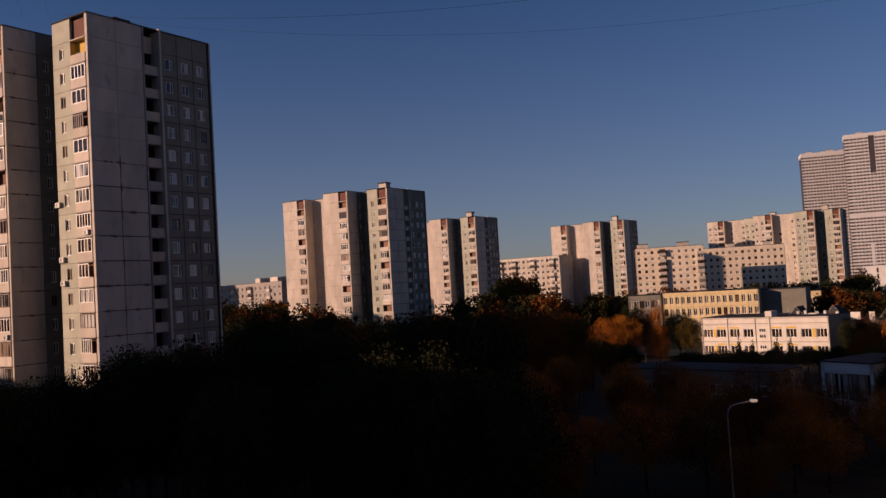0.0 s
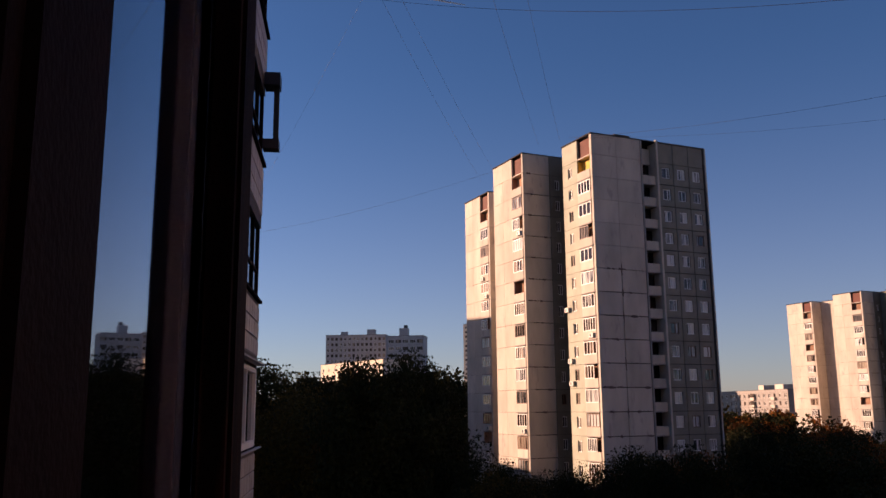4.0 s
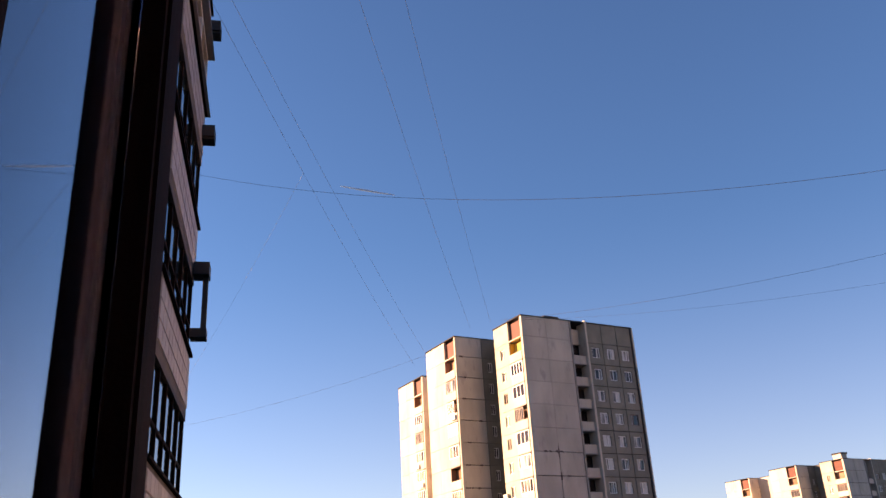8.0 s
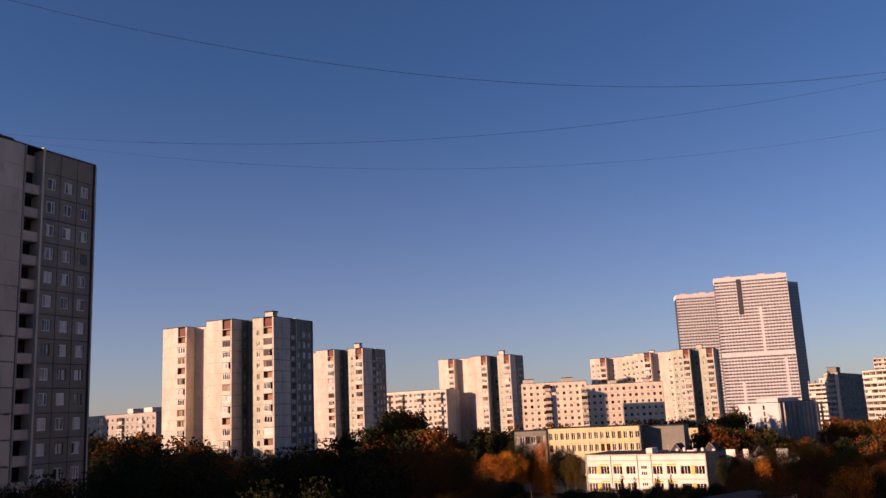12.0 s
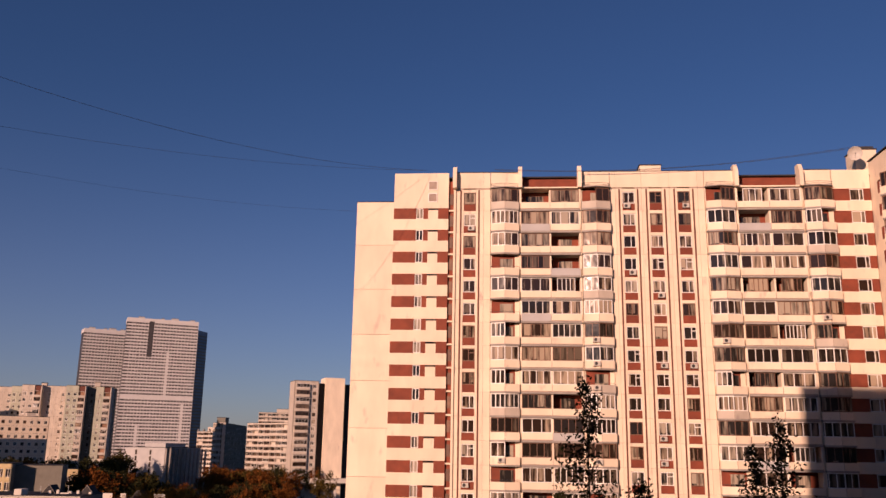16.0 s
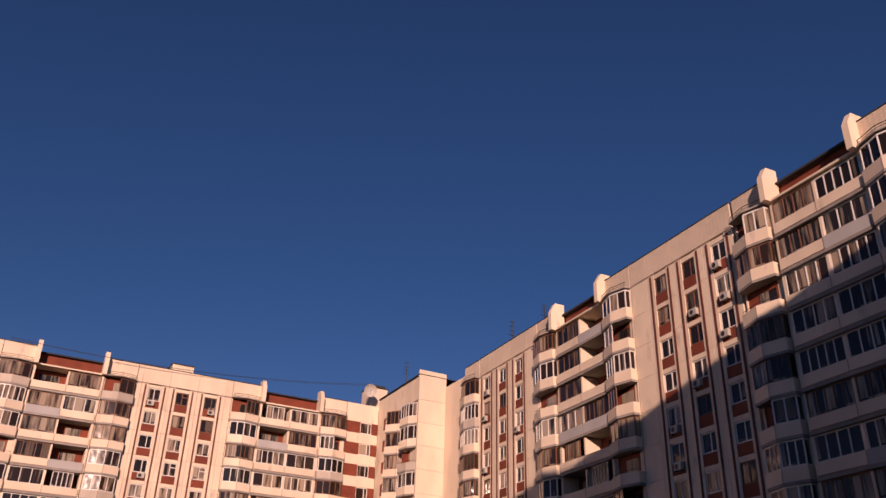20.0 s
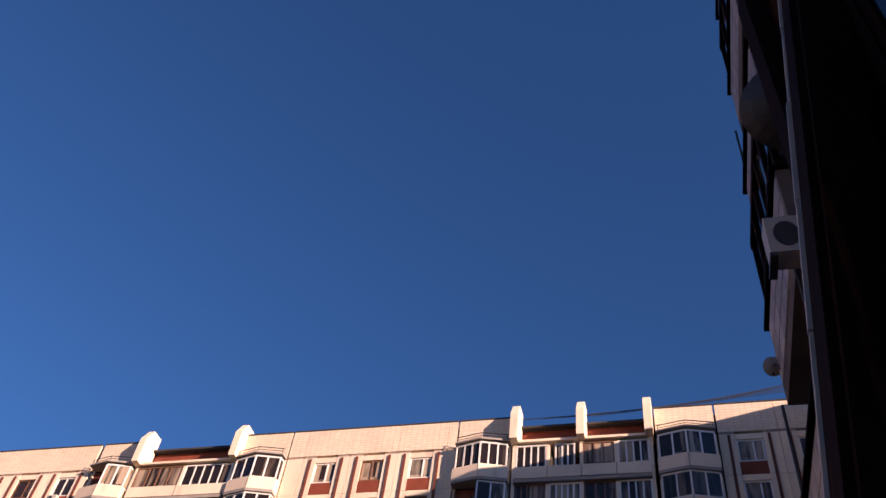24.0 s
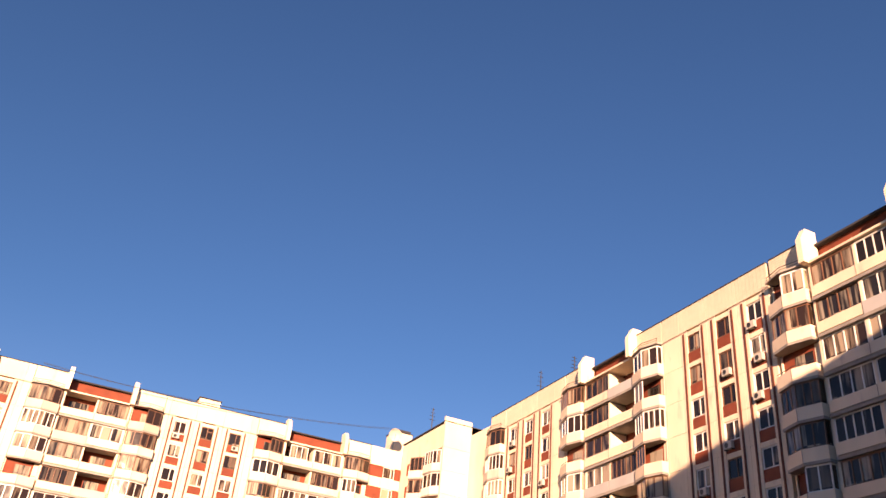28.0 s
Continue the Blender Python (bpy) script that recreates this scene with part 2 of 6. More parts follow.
BLACK_METAL = material("dark_painted_steel", (0.03, 0.028, 0.03), 0.5, 0.3, 0.3, 60, 0.1)
UNIT = material("air_conditioner_case", (0.46, 0.43, 0.38), 0.5, 0.1, 0.3, 40, 0.05)
TILE = material("glazed_facade_tile", (0.34, 0.295, 0.27), 0.5, 0.2, 0.3, 80, 0.1, stain=(0.22, 0.18, 0.16), stain_at=0.60, by_object=0.2)
TILE_BED = material("tile_mortar", (0.12, 0.10, 0.09), 0.9, 0.2, 0.3, 60, 0.2)
BARK = material("bark", (0.055, 0.04, 0.03), 0.9, 0.35, 0.3, 30, 0.5)
EARTH = material("leaf_littered_ground", (0.045, 0.034, 0.022), 0.95, 0.4, 3.0, 8, 0.5, stain=(0.09, 0.055, 0.02), stain_at=0.6)
for _m in (EARTH, BARK, SHADE_SKIN, LOGGIA, ROOFING, DIM):
    _m.node_tree.nodes["Principled BSDF"].inputs["Specular IOR Level"].default_value = 0.08
WIRE = material("black_cable", (0.03, 0.03, 0.035), 0.6, 0.1, 1.0, 10, 0.0)
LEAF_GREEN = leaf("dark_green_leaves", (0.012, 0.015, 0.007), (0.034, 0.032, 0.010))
LEAF_RUST = leaf("rust_leaves", (0.06, 0.020, 0.006), (0.19, 0.065, 0.011))
LEAF_AMBER = leaf("amber_leaves", (0.20, 0.055, 0.008), (0.44, 0.16, 0.016))
LEAF_OLIVE = leaf("olive_leaves", (0.035, 0.028, 0.009), (0.11, 0.07, 0.014))


# ---- mesh helpers ----
class Shape:
    """Gathers boxes and other solids into one mesh."""

    def __init__(self, *materials):
        self.v, self.f, self.i, self.materials = [], [], [], materials

    def solid(self, ring, z0, z1, mi=0):
        """An upright prism on a ring of (x, y), anticlockwise from above."""
        n, b = len(ring), len(self.v)
        self.v += [(x, y, z0) for x, y in ring] + [(x, y, z1) for x, y in ring]
        faces = [tuple(range(b + n - 1, b - 1, -1)), tuple(range(b + n, b + 2 * n))]
        faces += [(b + k, b + (k + 1) % n, b + n + (k + 1) % n, b + n + k) for k in range(n)]
        self.f += faces
        self.i += [mi] * len(faces)
        return self

    def box(self, x0, x1, y0, y1, z0, z1, mi=0):
        return self.solid([(x0, y0), (x1, y0), (x1, y1), (x0, y1)], z0, z1, mi)

    def bar(self, a, b, thick, mi=0, sides=6, end=None):
        """A round bar from a to b."""
        a, b = Vector(a), Vector(b)
        way = (b - a).normalized()
        side = way.orthogonal().normalized()
        up = way.cross(side)
        base = len(self.v)
        for p, r in ((a, thick), (b, thick if end is None else end)):
            for k in range(sides):
                t = 2 * math.pi * k / sides
                self.v.append(tuple(p + side * (math.cos(t) * r) + up * (math.sin(t) * r)))
        faces = [tuple(range(base + sides - 1, base - 1, -1)), tuple(range(base + sides, base + 2 * sides))]
        faces += [(base + k, base + (k + 1) % sides, base + sides + (k + 1) % sides, base + sides + k) for k in range(sides)]
        self.f += faces
        self.i += [mi] * len(faces)
        return self

    def mesh(self, name):
        me = bpy.data.meshes.new(name)
        me.from_pydata(self.v, [], self.f)
        for m in self.materials:
            me.materials.append(m)
        if len(self.materials) > 1:
            me.polygons.foreach_set("material_index", self.i)
        me.update()
        return me


def part(name, shape, parent, m=None, label="", kind=""):
    """Links a mesh as one object under a thing or a part, at the pose m in its parent."""
    ob = new(name, shape if isinstance(shape, bpy.types.Mesh) else shape.mesh(name))
    ob.parent = parent
    if m is not None:
        ob.matrix_basis = m
    return tagged(ob, label, kind=kind)


def thing(name, m, label, category, group="", kind=""):
    ob = new(name)
    ob.empty_display_size = 0.5
    ob.matrix_basis = m
    return tagged(ob, label, category, group, kind)


def loose(name, shape, m, label, category, group="", kind=""):
    ob = new(name, shape if isinstance(shape, bpy.types.Mesh) else shape.mesh(name))
    ob.matrix_basis = m
    return tagged(ob, label, category, group, kind)


def spot(az, far):
    """A place on the plan: degrees to the left of straight ahead, metres from the window."""
    return -far * math.sin(radians(az)), far * math.cos(radians(az))


def ground_at(x, y):
    far = math.hypot(x, y)
    k = min(1, max(0, (far - 100) / 110))
    return -6.0 * k * k * (3 - 2 * k)


def shift(u, v=0.0, z=0.0, turn=0.0):
    return pose(u, v, z, 0, 0, turn)


MESHES = {}


def shared(key, make):
    if key not in MESHES:
        MESHES[key] = make().mesh(key[0])
    return MESHES[key]


def framed(w, h, leaves, sash, pane, transom=0.0, deep=0.07, bar=0.09):
    """Frame and panes of a window w by h, its outer face at y = 0, its middle at u = 0, its sill at z = 0."""
    f, g = Shape(sash), Shape(pane)
    f.box(-w / 2, w / 2, -deep, 0, 0, bar).box(-w / 2, w / 2, -deep, 0, h - bar, h)
    for s in (-1, 1):
        a, b = sorted((s * w / 2, s * (w / 2 - bar)))
        f.box(a, b, -deep, 0, bar, h - bar)
    edges = [-w / 2 + bar + (w - 2 * bar) * c for c in leaves]
    for c in edges[1:-1]:
        f.box(c - bar / 2, c + bar / 2, -deep, 0.012, bar, h - bar)
    if transom:
        f.box(edges[0], edges[1], -deep, 0.01, h - transom - bar, h - transom)
    g.box(-w / 2 + bar, w / 2 - bar, -deep + 0.015, -deep + 0.03, bar, h - bar)
    return f, g


def window(parent, m, w, h, leaves=(0, 0.5, 1), sash=None, pane=None, transom=0.0, split=True, name="window"):
    sash, pane = sash or WHITE, pane or GLASS
    key = (w, h, tuple(leaves), sash.name, pane.name, transom)
    if split:
        fm = shared(("window_frame", *key), lambda: framed(w, h, leaves, sash, pane, transom)[0])
        gm = shared(("pane", *key), lambda: framed(w, h, leaves, sash, pane, transom)[1])
        ob = part(name, fm, parent, m)
        part("pane", gm, ob)
        return ob

    return part(name, shared(("window", *key), lambda: moulded(w, h, leaves, sash, pane)), parent, m)


def moulded(w, h, leaves, sash, pane, bar=0.09, deep=0.07):
    """A small window in one piece: a barred face with its panes sunk behind it."""
    s = Shape(sash, pane)
    xs = [-w / 2]
    for c in leaves:
        e = -w / 2 + bar + (w - 2 * bar) * c
        xs += [e] if c in (leaves[0], leaves[-1]) else [e - bar / 2, e + bar / 2]
    xs.append(w / 2)
    zs = [0, bar, h - bar, h]
    at = {}

    def v(x, y, z):
        return at.setdefault((x, y, z), len(at))

    def face(*p, mi=0):
        s.f.append(tuple(v(*q) for q in p))
        s.i.append(mi)
    for i in range(len(xs) - 1):
        for j in range(3):
            a, b, c, d = xs[i], xs[i + 1], zs[j], zs[j + 1]
            y = 0.0
            if i % 2 == 1 and j == 1:
                y = -deep + 0.02
                for (p, q) in (((a, c), (b, c)), ((b, c), (b, d)), ((b, d), (a, d)), ((a, d), (a, c))):
                    face((p[0], 0.0, p[1]), (q[0], 0.0, q[1]), (q[0], y, q[1]), (p[0], y, p[1]))
            face((b, y, c), (a, y, c), (a, y, d), (b, y, d), mi=1 if y else 0)
    for i in range(len(xs) - 1):
        for z in (0, h):
            face((xs[i], 0.0, z), (xs[i + 1], 0.0, z), (xs[i + 1], -deep, z), (xs[i], -deep, z))
    for j in range(3):
        for x in (xs[0], xs[-1]):
            face((x, 0.0, zs[j]), (x, 0.0, zs[j + 1]), (x, -deep, zs[j + 1]), (x, -deep, zs[j]))
    s.v = list(at)
    return s


def wall_piece(u0, u1, z0, z1, thick, hole=None, mi=0, shape=None, front=0.0):
    """A wall panel with its outer face at y = front, and one opening (u0, u1, z0, z1) through it."""
    s = shape if shape is not None else Shape()
    y0, y1 = front - thick, front
    if not hole:
        return s.box(u0, u1, y0, y1, z0, z1, mi)
    a, b, c, d = hole
    s.box(u0, u1, y0, y1, z0, c, mi).box(u0, u1, y0, y1, d, z1, mi)
    s.box(u0, a, y0, y1, c, d, mi).box(b, u1, y0, y1, c, d, mi)
    return s


def air_unit(parent, m):
    def make():
        s = Shape(UNIT, BLACK_METAL)
        s.box(-0.4, 0.4, 0.0, 0.3, 0, 0.55)
        s.box(-0.42, -0.3, -0.1, 0.3, -0.05, 0, 1).box(0.3, 0.42, -0.1, 0.3, -0.05, 0, 1)
        ring = [(0.1 + 0.2 * math.cos(t), 0.27 + 0.2 * math.sin(t)) for t in np.linspace(0, 2 * math.pi, 14, endpoint=False)]
        b = len(s.v)
        s.v += [(x, 0.305, z) for x, z in ring]
        s.f.append(tuple(range(b + 13, b - 1, -1)))
        s.i.append(1)
        return s
    return part("air_conditioner", shared(("air_conditioner",), make), parent, m, "white split air conditioner on the wall")


# ---- sixteen-storey panel towers ----
T_STOREY, T_BASE, T_TOP = 2.75, 0.3, 46.9


def panel_tower(m, detail, label, seed, group="panel towers", busy=False):
    """Three blocks side by side (u runs to the viewer's left, v towards the viewer), the middle one forward of the others."""
    rnd = random.Random(seed)
    b = thing("apartment_tower", m, label, "apartment building", group)
    side = pose(0, 0, 0, 0, 0, 90)
    base = -8.0
    core = Shape(JOINT, ROOFING)
    for u0, u1, v0, v1 in ((0.3, 6.3, -7.1, -1.4), (3.2, 6.3, -1.4, -0.3), (1.95, 6.3, -9.7, -7.1), (0.3, 6.3, -16.9, -9.7), (6.0, 10.7, -15.5, -3.0), (10.6, 18.2, -13.0, 2.1), (13.4, 18.2, 2.1, 3.2), (18.0, 30.0, -14.5, -5.0), (29.9, 37.7, -16.5, -2.95), (32.8, 37.7, -2.95, -1.8)):
        core.box(u0, u1, v0, v1, base, 46.5)
    part("core", core, b, kind="stuff")
    roof = Shape(ROOFING)
    for u0, u1, v0, v1 in ((0.0, 6.5, -17.05, 0.05), (6.5, 10.35, -15.7, -2.7), (10.35, 18.5, -13.2, 3.6), (18.5, 29.7, -14.7, -4.7), (29.7, 38, -16.7, -1.45)):
        roof.box(u0 - 0.06, u1 + 0.06, v0 - 0.06, v1 + 0.06, 46.84, 46.98)
    part("roof_edge", roof, b, label="dark metal roof edging")
    hut = Shape(PINK, ROOFING)
    hut.box(6.2, 8.6, -10, -8, 46.9, 49.3).box(6.0, 8.8, -10.2, -7.8, 49.3, 49.6, 1)
    part("lift_house", hut, b)

    def panels(sash, u0, u1, mat, name, hole=None, front=0.0, thick=0.3, z_from=0, top=True, gap=0.035, z_to=16):
        """A column of panels up one face, with joints between them."""
        hole_key = tuple(hole) if hole else None
        mid = (u0 + u1) / 2
        w = (u1 - u0) / 2 - gap / 2
        if detail:
            me = shared(("wall_panel", round(w, 3), mat.name, hole_key, thick, gap), lambda: wall_piece(-w, w, gap / 2, T_STOREY - gap / 2, thick, hole, shape=Shape(mat)))
            for i in range(z_from, z_to):
                part("wall_panel", me, b, sash @ shift(mid, front, T_BASE + i * T_STOREY))
            cap = Shape(mat).box(-w, w, -thick, 0, 0.02, 2.58)
            if top:
                part("attic_panel", cap, b, sash @ shift(mid, front, T_BASE + 16 * T_STOREY))
            if not z_from:
                part("plinth", Shape(SLAB).box(-w, w, -thick, -0.03, base, T_BASE), b, sash @ shift(mid, front, 0))
            return
        s = Shape(mat)
        for i in range(z_from, 16):
            z = T_BASE + i * T_STOREY
            h = (hole[0], hole[1], z + hole[2], z + hole[3]) if hole else None
            wall_piece(-w, w, z + gap / 2, z + T_STOREY - gap / 2, thick, h, shape=s)
        if top:
            s.box(-w, w, -thick, 0, T_BASE + 16 * T_STOREY + 0.02, 46.88)
        s.box(-w, w, -thick, 0, base, T_BASE)
        part("wall", s, b, sash @ shift(mid, front, 0), kind="stuff")

    def windows(sash, mid, w, h, sill, leaves, front, odds, pane=GLASS, transom=0.0):
        for i in range(16):
            fr = WHITE if rnd.random() < odds else WOOD
            lv = leaves if rnd.random() < 0.7 else tuple(1 - c for c in reversed(leaves))
            window(b, sash @ shift(mid, front - 0.1, T_BASE + i * T_STOREY + sill), w, h, lv, fr, pane, transom, split=detail)

    one = Matrix()

    def loggia(sash, mid, w, front, odds=0.7, top_skin=None):
        """A column of flush loggias with glazing of every sort, and the red niche above."""
        top = T_BASE + 16 * T_STOREY
        niche = Shape(BRICK, PINK)
        niche.box(-w / 2, w / 2, -0.6, -0.35, 0, 2.3).box(-0.08 - w / 2, -w / 2, -0.9, 0.0, 0, 2.5, 1).box(-w / 2, w / 2, -0.9, 0.04, -0.06, 0.08, 1)
        part("niche", niche, b, sash @ shift(mid, front, top), "dark red niche under the roof")
        for i in range(16):
            z = T_BASE + i * T_STOREY
            at = sash @ shift(mid, front, z)
            apron = shared(("parapet", round(w, 2)), lambda: Shape(PINK, SLAB).box(-w / 2, w / 2, -0.12, 0.07, 0.05, 1.05).box(-w / 2 - 0.04, w / 2 + 0.04, -1.2, 0.10, -0.07, 0.05, 1))
            lg = part("loggia", apron, b, at)
            room = shared(("back_wall", round(w, 2)), lambda: Shape(LOGGIA).box(-w / 2, w / 2, -0.85, -0.75, 0, 2.6).box(-w / 2, -w / 2 + 0.03, -0.75, -0.13, 0.05, 2.6).box(w / 2 - 0.03, w / 2, -0.75, -0.13, 0.05, 2.6))
            if detail:
                part("back_wall", Shape(top_skin).box(-w / 2, w / 2, -0.85, -0.75, 0, 2.6).box(-w / 2, -w / 2 + 0.03, -0.75, -0.13, 0.05, 2.6).box(w / 2 - 0.03, w / 2, -0.75, -0.13, 0.05, 2.6) if top_skin and i == 15 else room, lg)
            r = rnd.random()
            if i == 15 or r < 0.10:
                if not detail:
                    part("back_wall", room, lg)
                continue
            fr = WHITE if rnd.random() < odds else WOOD
            n = rnd.choice((3, 4, 4, 5))
            gw = w - 0.1 if r < 0.75 else w * 0.7
            window(lg, shift((w - gw) / 2 - 0.05, 0.10 if detail else -0.02, 1.05), round(gw, 2), 1.52, tuple(np.linspace(0, 1, n + 1).round(3)), fr, rnd.choice((CURTAINED, NET_CURTAIN, CURTAINED, DARK_GLASS)), 0.0, split=False, name="glazing")
            if detail and rnd.random() < 0.22:
                air_unit(b, sash @ shift(mid + rnd.choice((-0.6, 0.5)), front + 0.03, z + 0.2))

    # right-hand block: pale green front, blank side
    panels(one, 3.15, 6.5, GREEN, "front", hole=(-0.45, 0.45, 0.9, 2.2))
    windows(one, 4.82, 0.9, 1.3, 0.9, (0, 0.6, 1), 0.0, 0.75)
    panels(one, 0.0, 0.42, PINK, "edge")
    loggia(one, 1.8, 2.7, 0.0, 0.75, YELLOW)
    if detail:
        air_unit(b, one @ shift(6.2, 0.05, T_BASE + 9 * T_STOREY + 0.9))
        air_unit(b, one @ shift(5.7, 0.05, T_BASE + 6 * T_STOREY + 0.3))
        air_unit(b, one @ shift(5.8, 0.05, T_BASE + 7 * T_STOREY + 0.2))
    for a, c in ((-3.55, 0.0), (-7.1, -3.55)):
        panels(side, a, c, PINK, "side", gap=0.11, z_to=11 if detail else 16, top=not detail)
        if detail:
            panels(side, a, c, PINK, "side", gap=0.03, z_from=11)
    if detail:
        for k in range(48):
            i = rnd.randrange(3, 12)
            u, w, h = rnd.uniform(-6.6, -0.4), rnd.uniform(0.15, 0.8), rnd.uniform(0.05, 0.16)
            if k % 4 == 0:
                u, w, h = -3.55 + rnd.uniform(-0.05, 0.05), rnd.uniform(0.06, 0.12), rnd.uniform(0.3, 1.1)
            ring = [(u - w, -h), (u - w * 0.3, -h * rnd.uniform(0.6, 1.5)), (u + w * 0.4, -h * rnd.uniform(0.5, 1.3)), (u + w, -h * 0.4), (u + w * 0.6, h * 0.8), (u - w * 0.2, h * rnd.uniform(0.6, 1.4)), (u - w * 0.8, h * 0.5)]
            part("seam_patch", Shape(PATCH).solid(ring, 0, 0.012), b, side @ shift(0, 0.004, T_BASE + i * T_STOREY) @ pose(0, 0, 0, 90, 0, 0), "dark smear of sealant on a panel joint" if k == 0 else "")
    # staircase loggias in the side
    for i in range(16):
        z = T_BASE + i * T_STOREY
        # loggia backs are coloured near-black in place of deep shade
        st = shared(("stair_loggia",), lambda: Shape(PINK, SHADE_SKIN, SLAB).box(-1.15, 1.15, -0.15, 0, 0.0, 1.05).box(-1.15, 1.15, -1.6, -1.5, 0, T_STOREY, 1).box(-1.25, 1.25, -1.6, 0.02, -0.12, 0, 2))
        part("stair_loggia", st, b, side @ shift(-8.43, -0.35, z))
    piers = Shape(SLAB, PINK)
    piers.box(-7.3, -7.1, -1.6, 0.12, 0, T_TOP - 0.1).box(-9.75, -9.5, -1.6, 0.1, 0, T_TOP + 0.25, 1).box(-9.5, -7.3, -1.6, -1.3, 44.3, 46.3, 1)
    part("pier", piers, b, side, "upright concrete ribs beside the stair loggias")
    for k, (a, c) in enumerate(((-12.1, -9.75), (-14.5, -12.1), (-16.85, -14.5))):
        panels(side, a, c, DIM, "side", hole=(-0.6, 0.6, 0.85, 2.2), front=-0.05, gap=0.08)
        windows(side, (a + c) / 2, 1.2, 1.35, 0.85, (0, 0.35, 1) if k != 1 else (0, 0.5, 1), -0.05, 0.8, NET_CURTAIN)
    part("corner_strip", Shape(JOINT, PINK).box(-17.05, -16.85, -0.3, 0.08, 0, T_TOP - 0.05).box(-17.25, -17.05, -0.3, 0.1, 0, T_TOP - 0.02, 1), b, side)
    # the slot between the blocks, its shade deepened by a dimmer panel colour
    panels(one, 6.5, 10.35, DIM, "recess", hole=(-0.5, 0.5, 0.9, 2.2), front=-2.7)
    windows(one, 8.42, 1.0, 1.3, 0.9, (0, 0.5, 1), -2.7, 0.5, DARK_GLASS)
    # middle block, forward
    mid = pose(10.35, 0, 0, 0, 0, 90)
    panels(mid, -0.4, 3.55, PINK, "side", gap=0.1)
    # side wall in the slot, dimmer in colour to stand for its shade
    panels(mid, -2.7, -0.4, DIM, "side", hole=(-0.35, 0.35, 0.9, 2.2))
    windows(mid, -1.55, 0.7, 1.3, 0.9, (0, 0.5, 1), 0.0, 0.7, DARK_GLASS)
    if detail:
        for k in range(18):
            u, w, h = rnd.uniform(0.3, 3.2), rnd.uniform(0.12, 0.5), rnd.uniform(0.06, 0.13)
            ring = [(u - w, -h), (u + w * 0.4, -h * 1.2), (u + w, -h * 0.4), (u + w * 0.6, h * 0.9), (u - w * 0.2, h * 0.6), (u - w * 0.8, h)]
            part("seam_patch", Shape(PATCH).solid(ring, 0, 0.012), b, mid @ shift(0, 0.004, T_BASE + rnd.randrange(3, 17) * T_STOREY) @ pose(0, 0, 0, 90, 0, 0))
    loggia(one, 12.0, 2.6, 3.55, 0.65)
    panels(one, 10.35, 10.7, PINK, "edge", front=3.55)
    gap_in = (-0.6, 0.6, 0.85, 2.2) if busy else None
    panels(one, 13.3, 15.9, GREEN if busy else PINK, "front", hole=gap_in, front=3.55)
    panels(one, 15.9, 18.5, GREEN if busy else PINK, "front", hole=gap_in, front=3.55)
    if busy:
        for u, v in ((14.6, 3.55), (17.2, 3.55), (34.0, -1.5), (36.65, -1.5), (21.3, -4.7), (26.9, -4.7)):
            windows(one, u, 1.2, 1.35, 0.85, (0, 0.5, 1), v, 0.8)
    panels(pose(18.5, 0, 0, 0, 0, -90), -3.55, 5.0, PINK, "side")
    # link and left-hand block
    panels(one, 18.5, 24.1, PINK, "link", hole=gap_in, front=-4.7)
    panels(one, 24.1, 29.7, PINK, "link", hole=gap_in, front=-4.7)
    far = pose(29.7, 0, 0, 0, 0, 90)
    panels(far, -4.7, -1.5, PINK, "side")
    loggia(one, 31.4, 2.6, -1.5, 0.5)
    panels(one, 29.7, 30.1, PINK, "edge", front=-1.5)
    panels(one, 32.7, 35.3, PINK, "front", hole=gap_in, front=-1.5)
    panels(one, 35.3, 38.0, PINK, "front", hole=gap_in, front=-1.5)
    panels(pose(38.0, 0, 0, 0, 0, -90), 1.5, 16.7, PINK, "side", hole=None)
    rear = Shape(PINK).box(0, 6.5, -17.2, -17.0, base, 46.8).box(6.5, 10.35, -15.8, -15.6, base, 46.8).box(10.35, 18.5, -13.3, -13.1, base, 46.8).box(18.5, 29.7, -14.8, -14.6, base, 46.8).box(29.7, 38, -16.8, -16.6, base, 46.8)
    part("rear_wall", rear, b)
    return b


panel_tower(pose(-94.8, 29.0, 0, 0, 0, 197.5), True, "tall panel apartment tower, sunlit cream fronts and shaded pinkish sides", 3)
for az, far, rise, text, seed in ((54.32, 218, 0.1218, "panel apartment tower beyond the trees with glinting windows", 5), (48.49, 323, 0.0818, "distant cream panel apartment tower behind another tower", 7),
                                  (38.67, 402, 0.0662, "distant cream panel apartment tower beside a long block", 9), (25.6, 420, 0.0600, "far pale green and cream panel tower before a skyscraper", 11), (28.7, 440, 0.0570, "far cream panel tower with yellowish side", 12)):
    x, y = spot(az, far)
    panel_tower(pose(x, y, 14.5 + rise * far - T_TOP, 0, 0, 197.5), False, text, seed, busy=seed > 10)


# ---- the courtyard building: long wings of panel sections ----
STOREY, FLOOR0, WING_ROOF = 2.8, 1.6, 48.6
BAY = [(-1.75, 0.0), (1.75, 0.0), (1.75, 0.62), (0.0, 1.05), (-1.75, 0.62)]


def inset(ring, d):
    """The ring drawn in by d, for the front and the slanting sides of a bay."""
    k = 1 - d / 1.75
    return [(x * k, y - d if y > 0 else y) for x, y in ring]


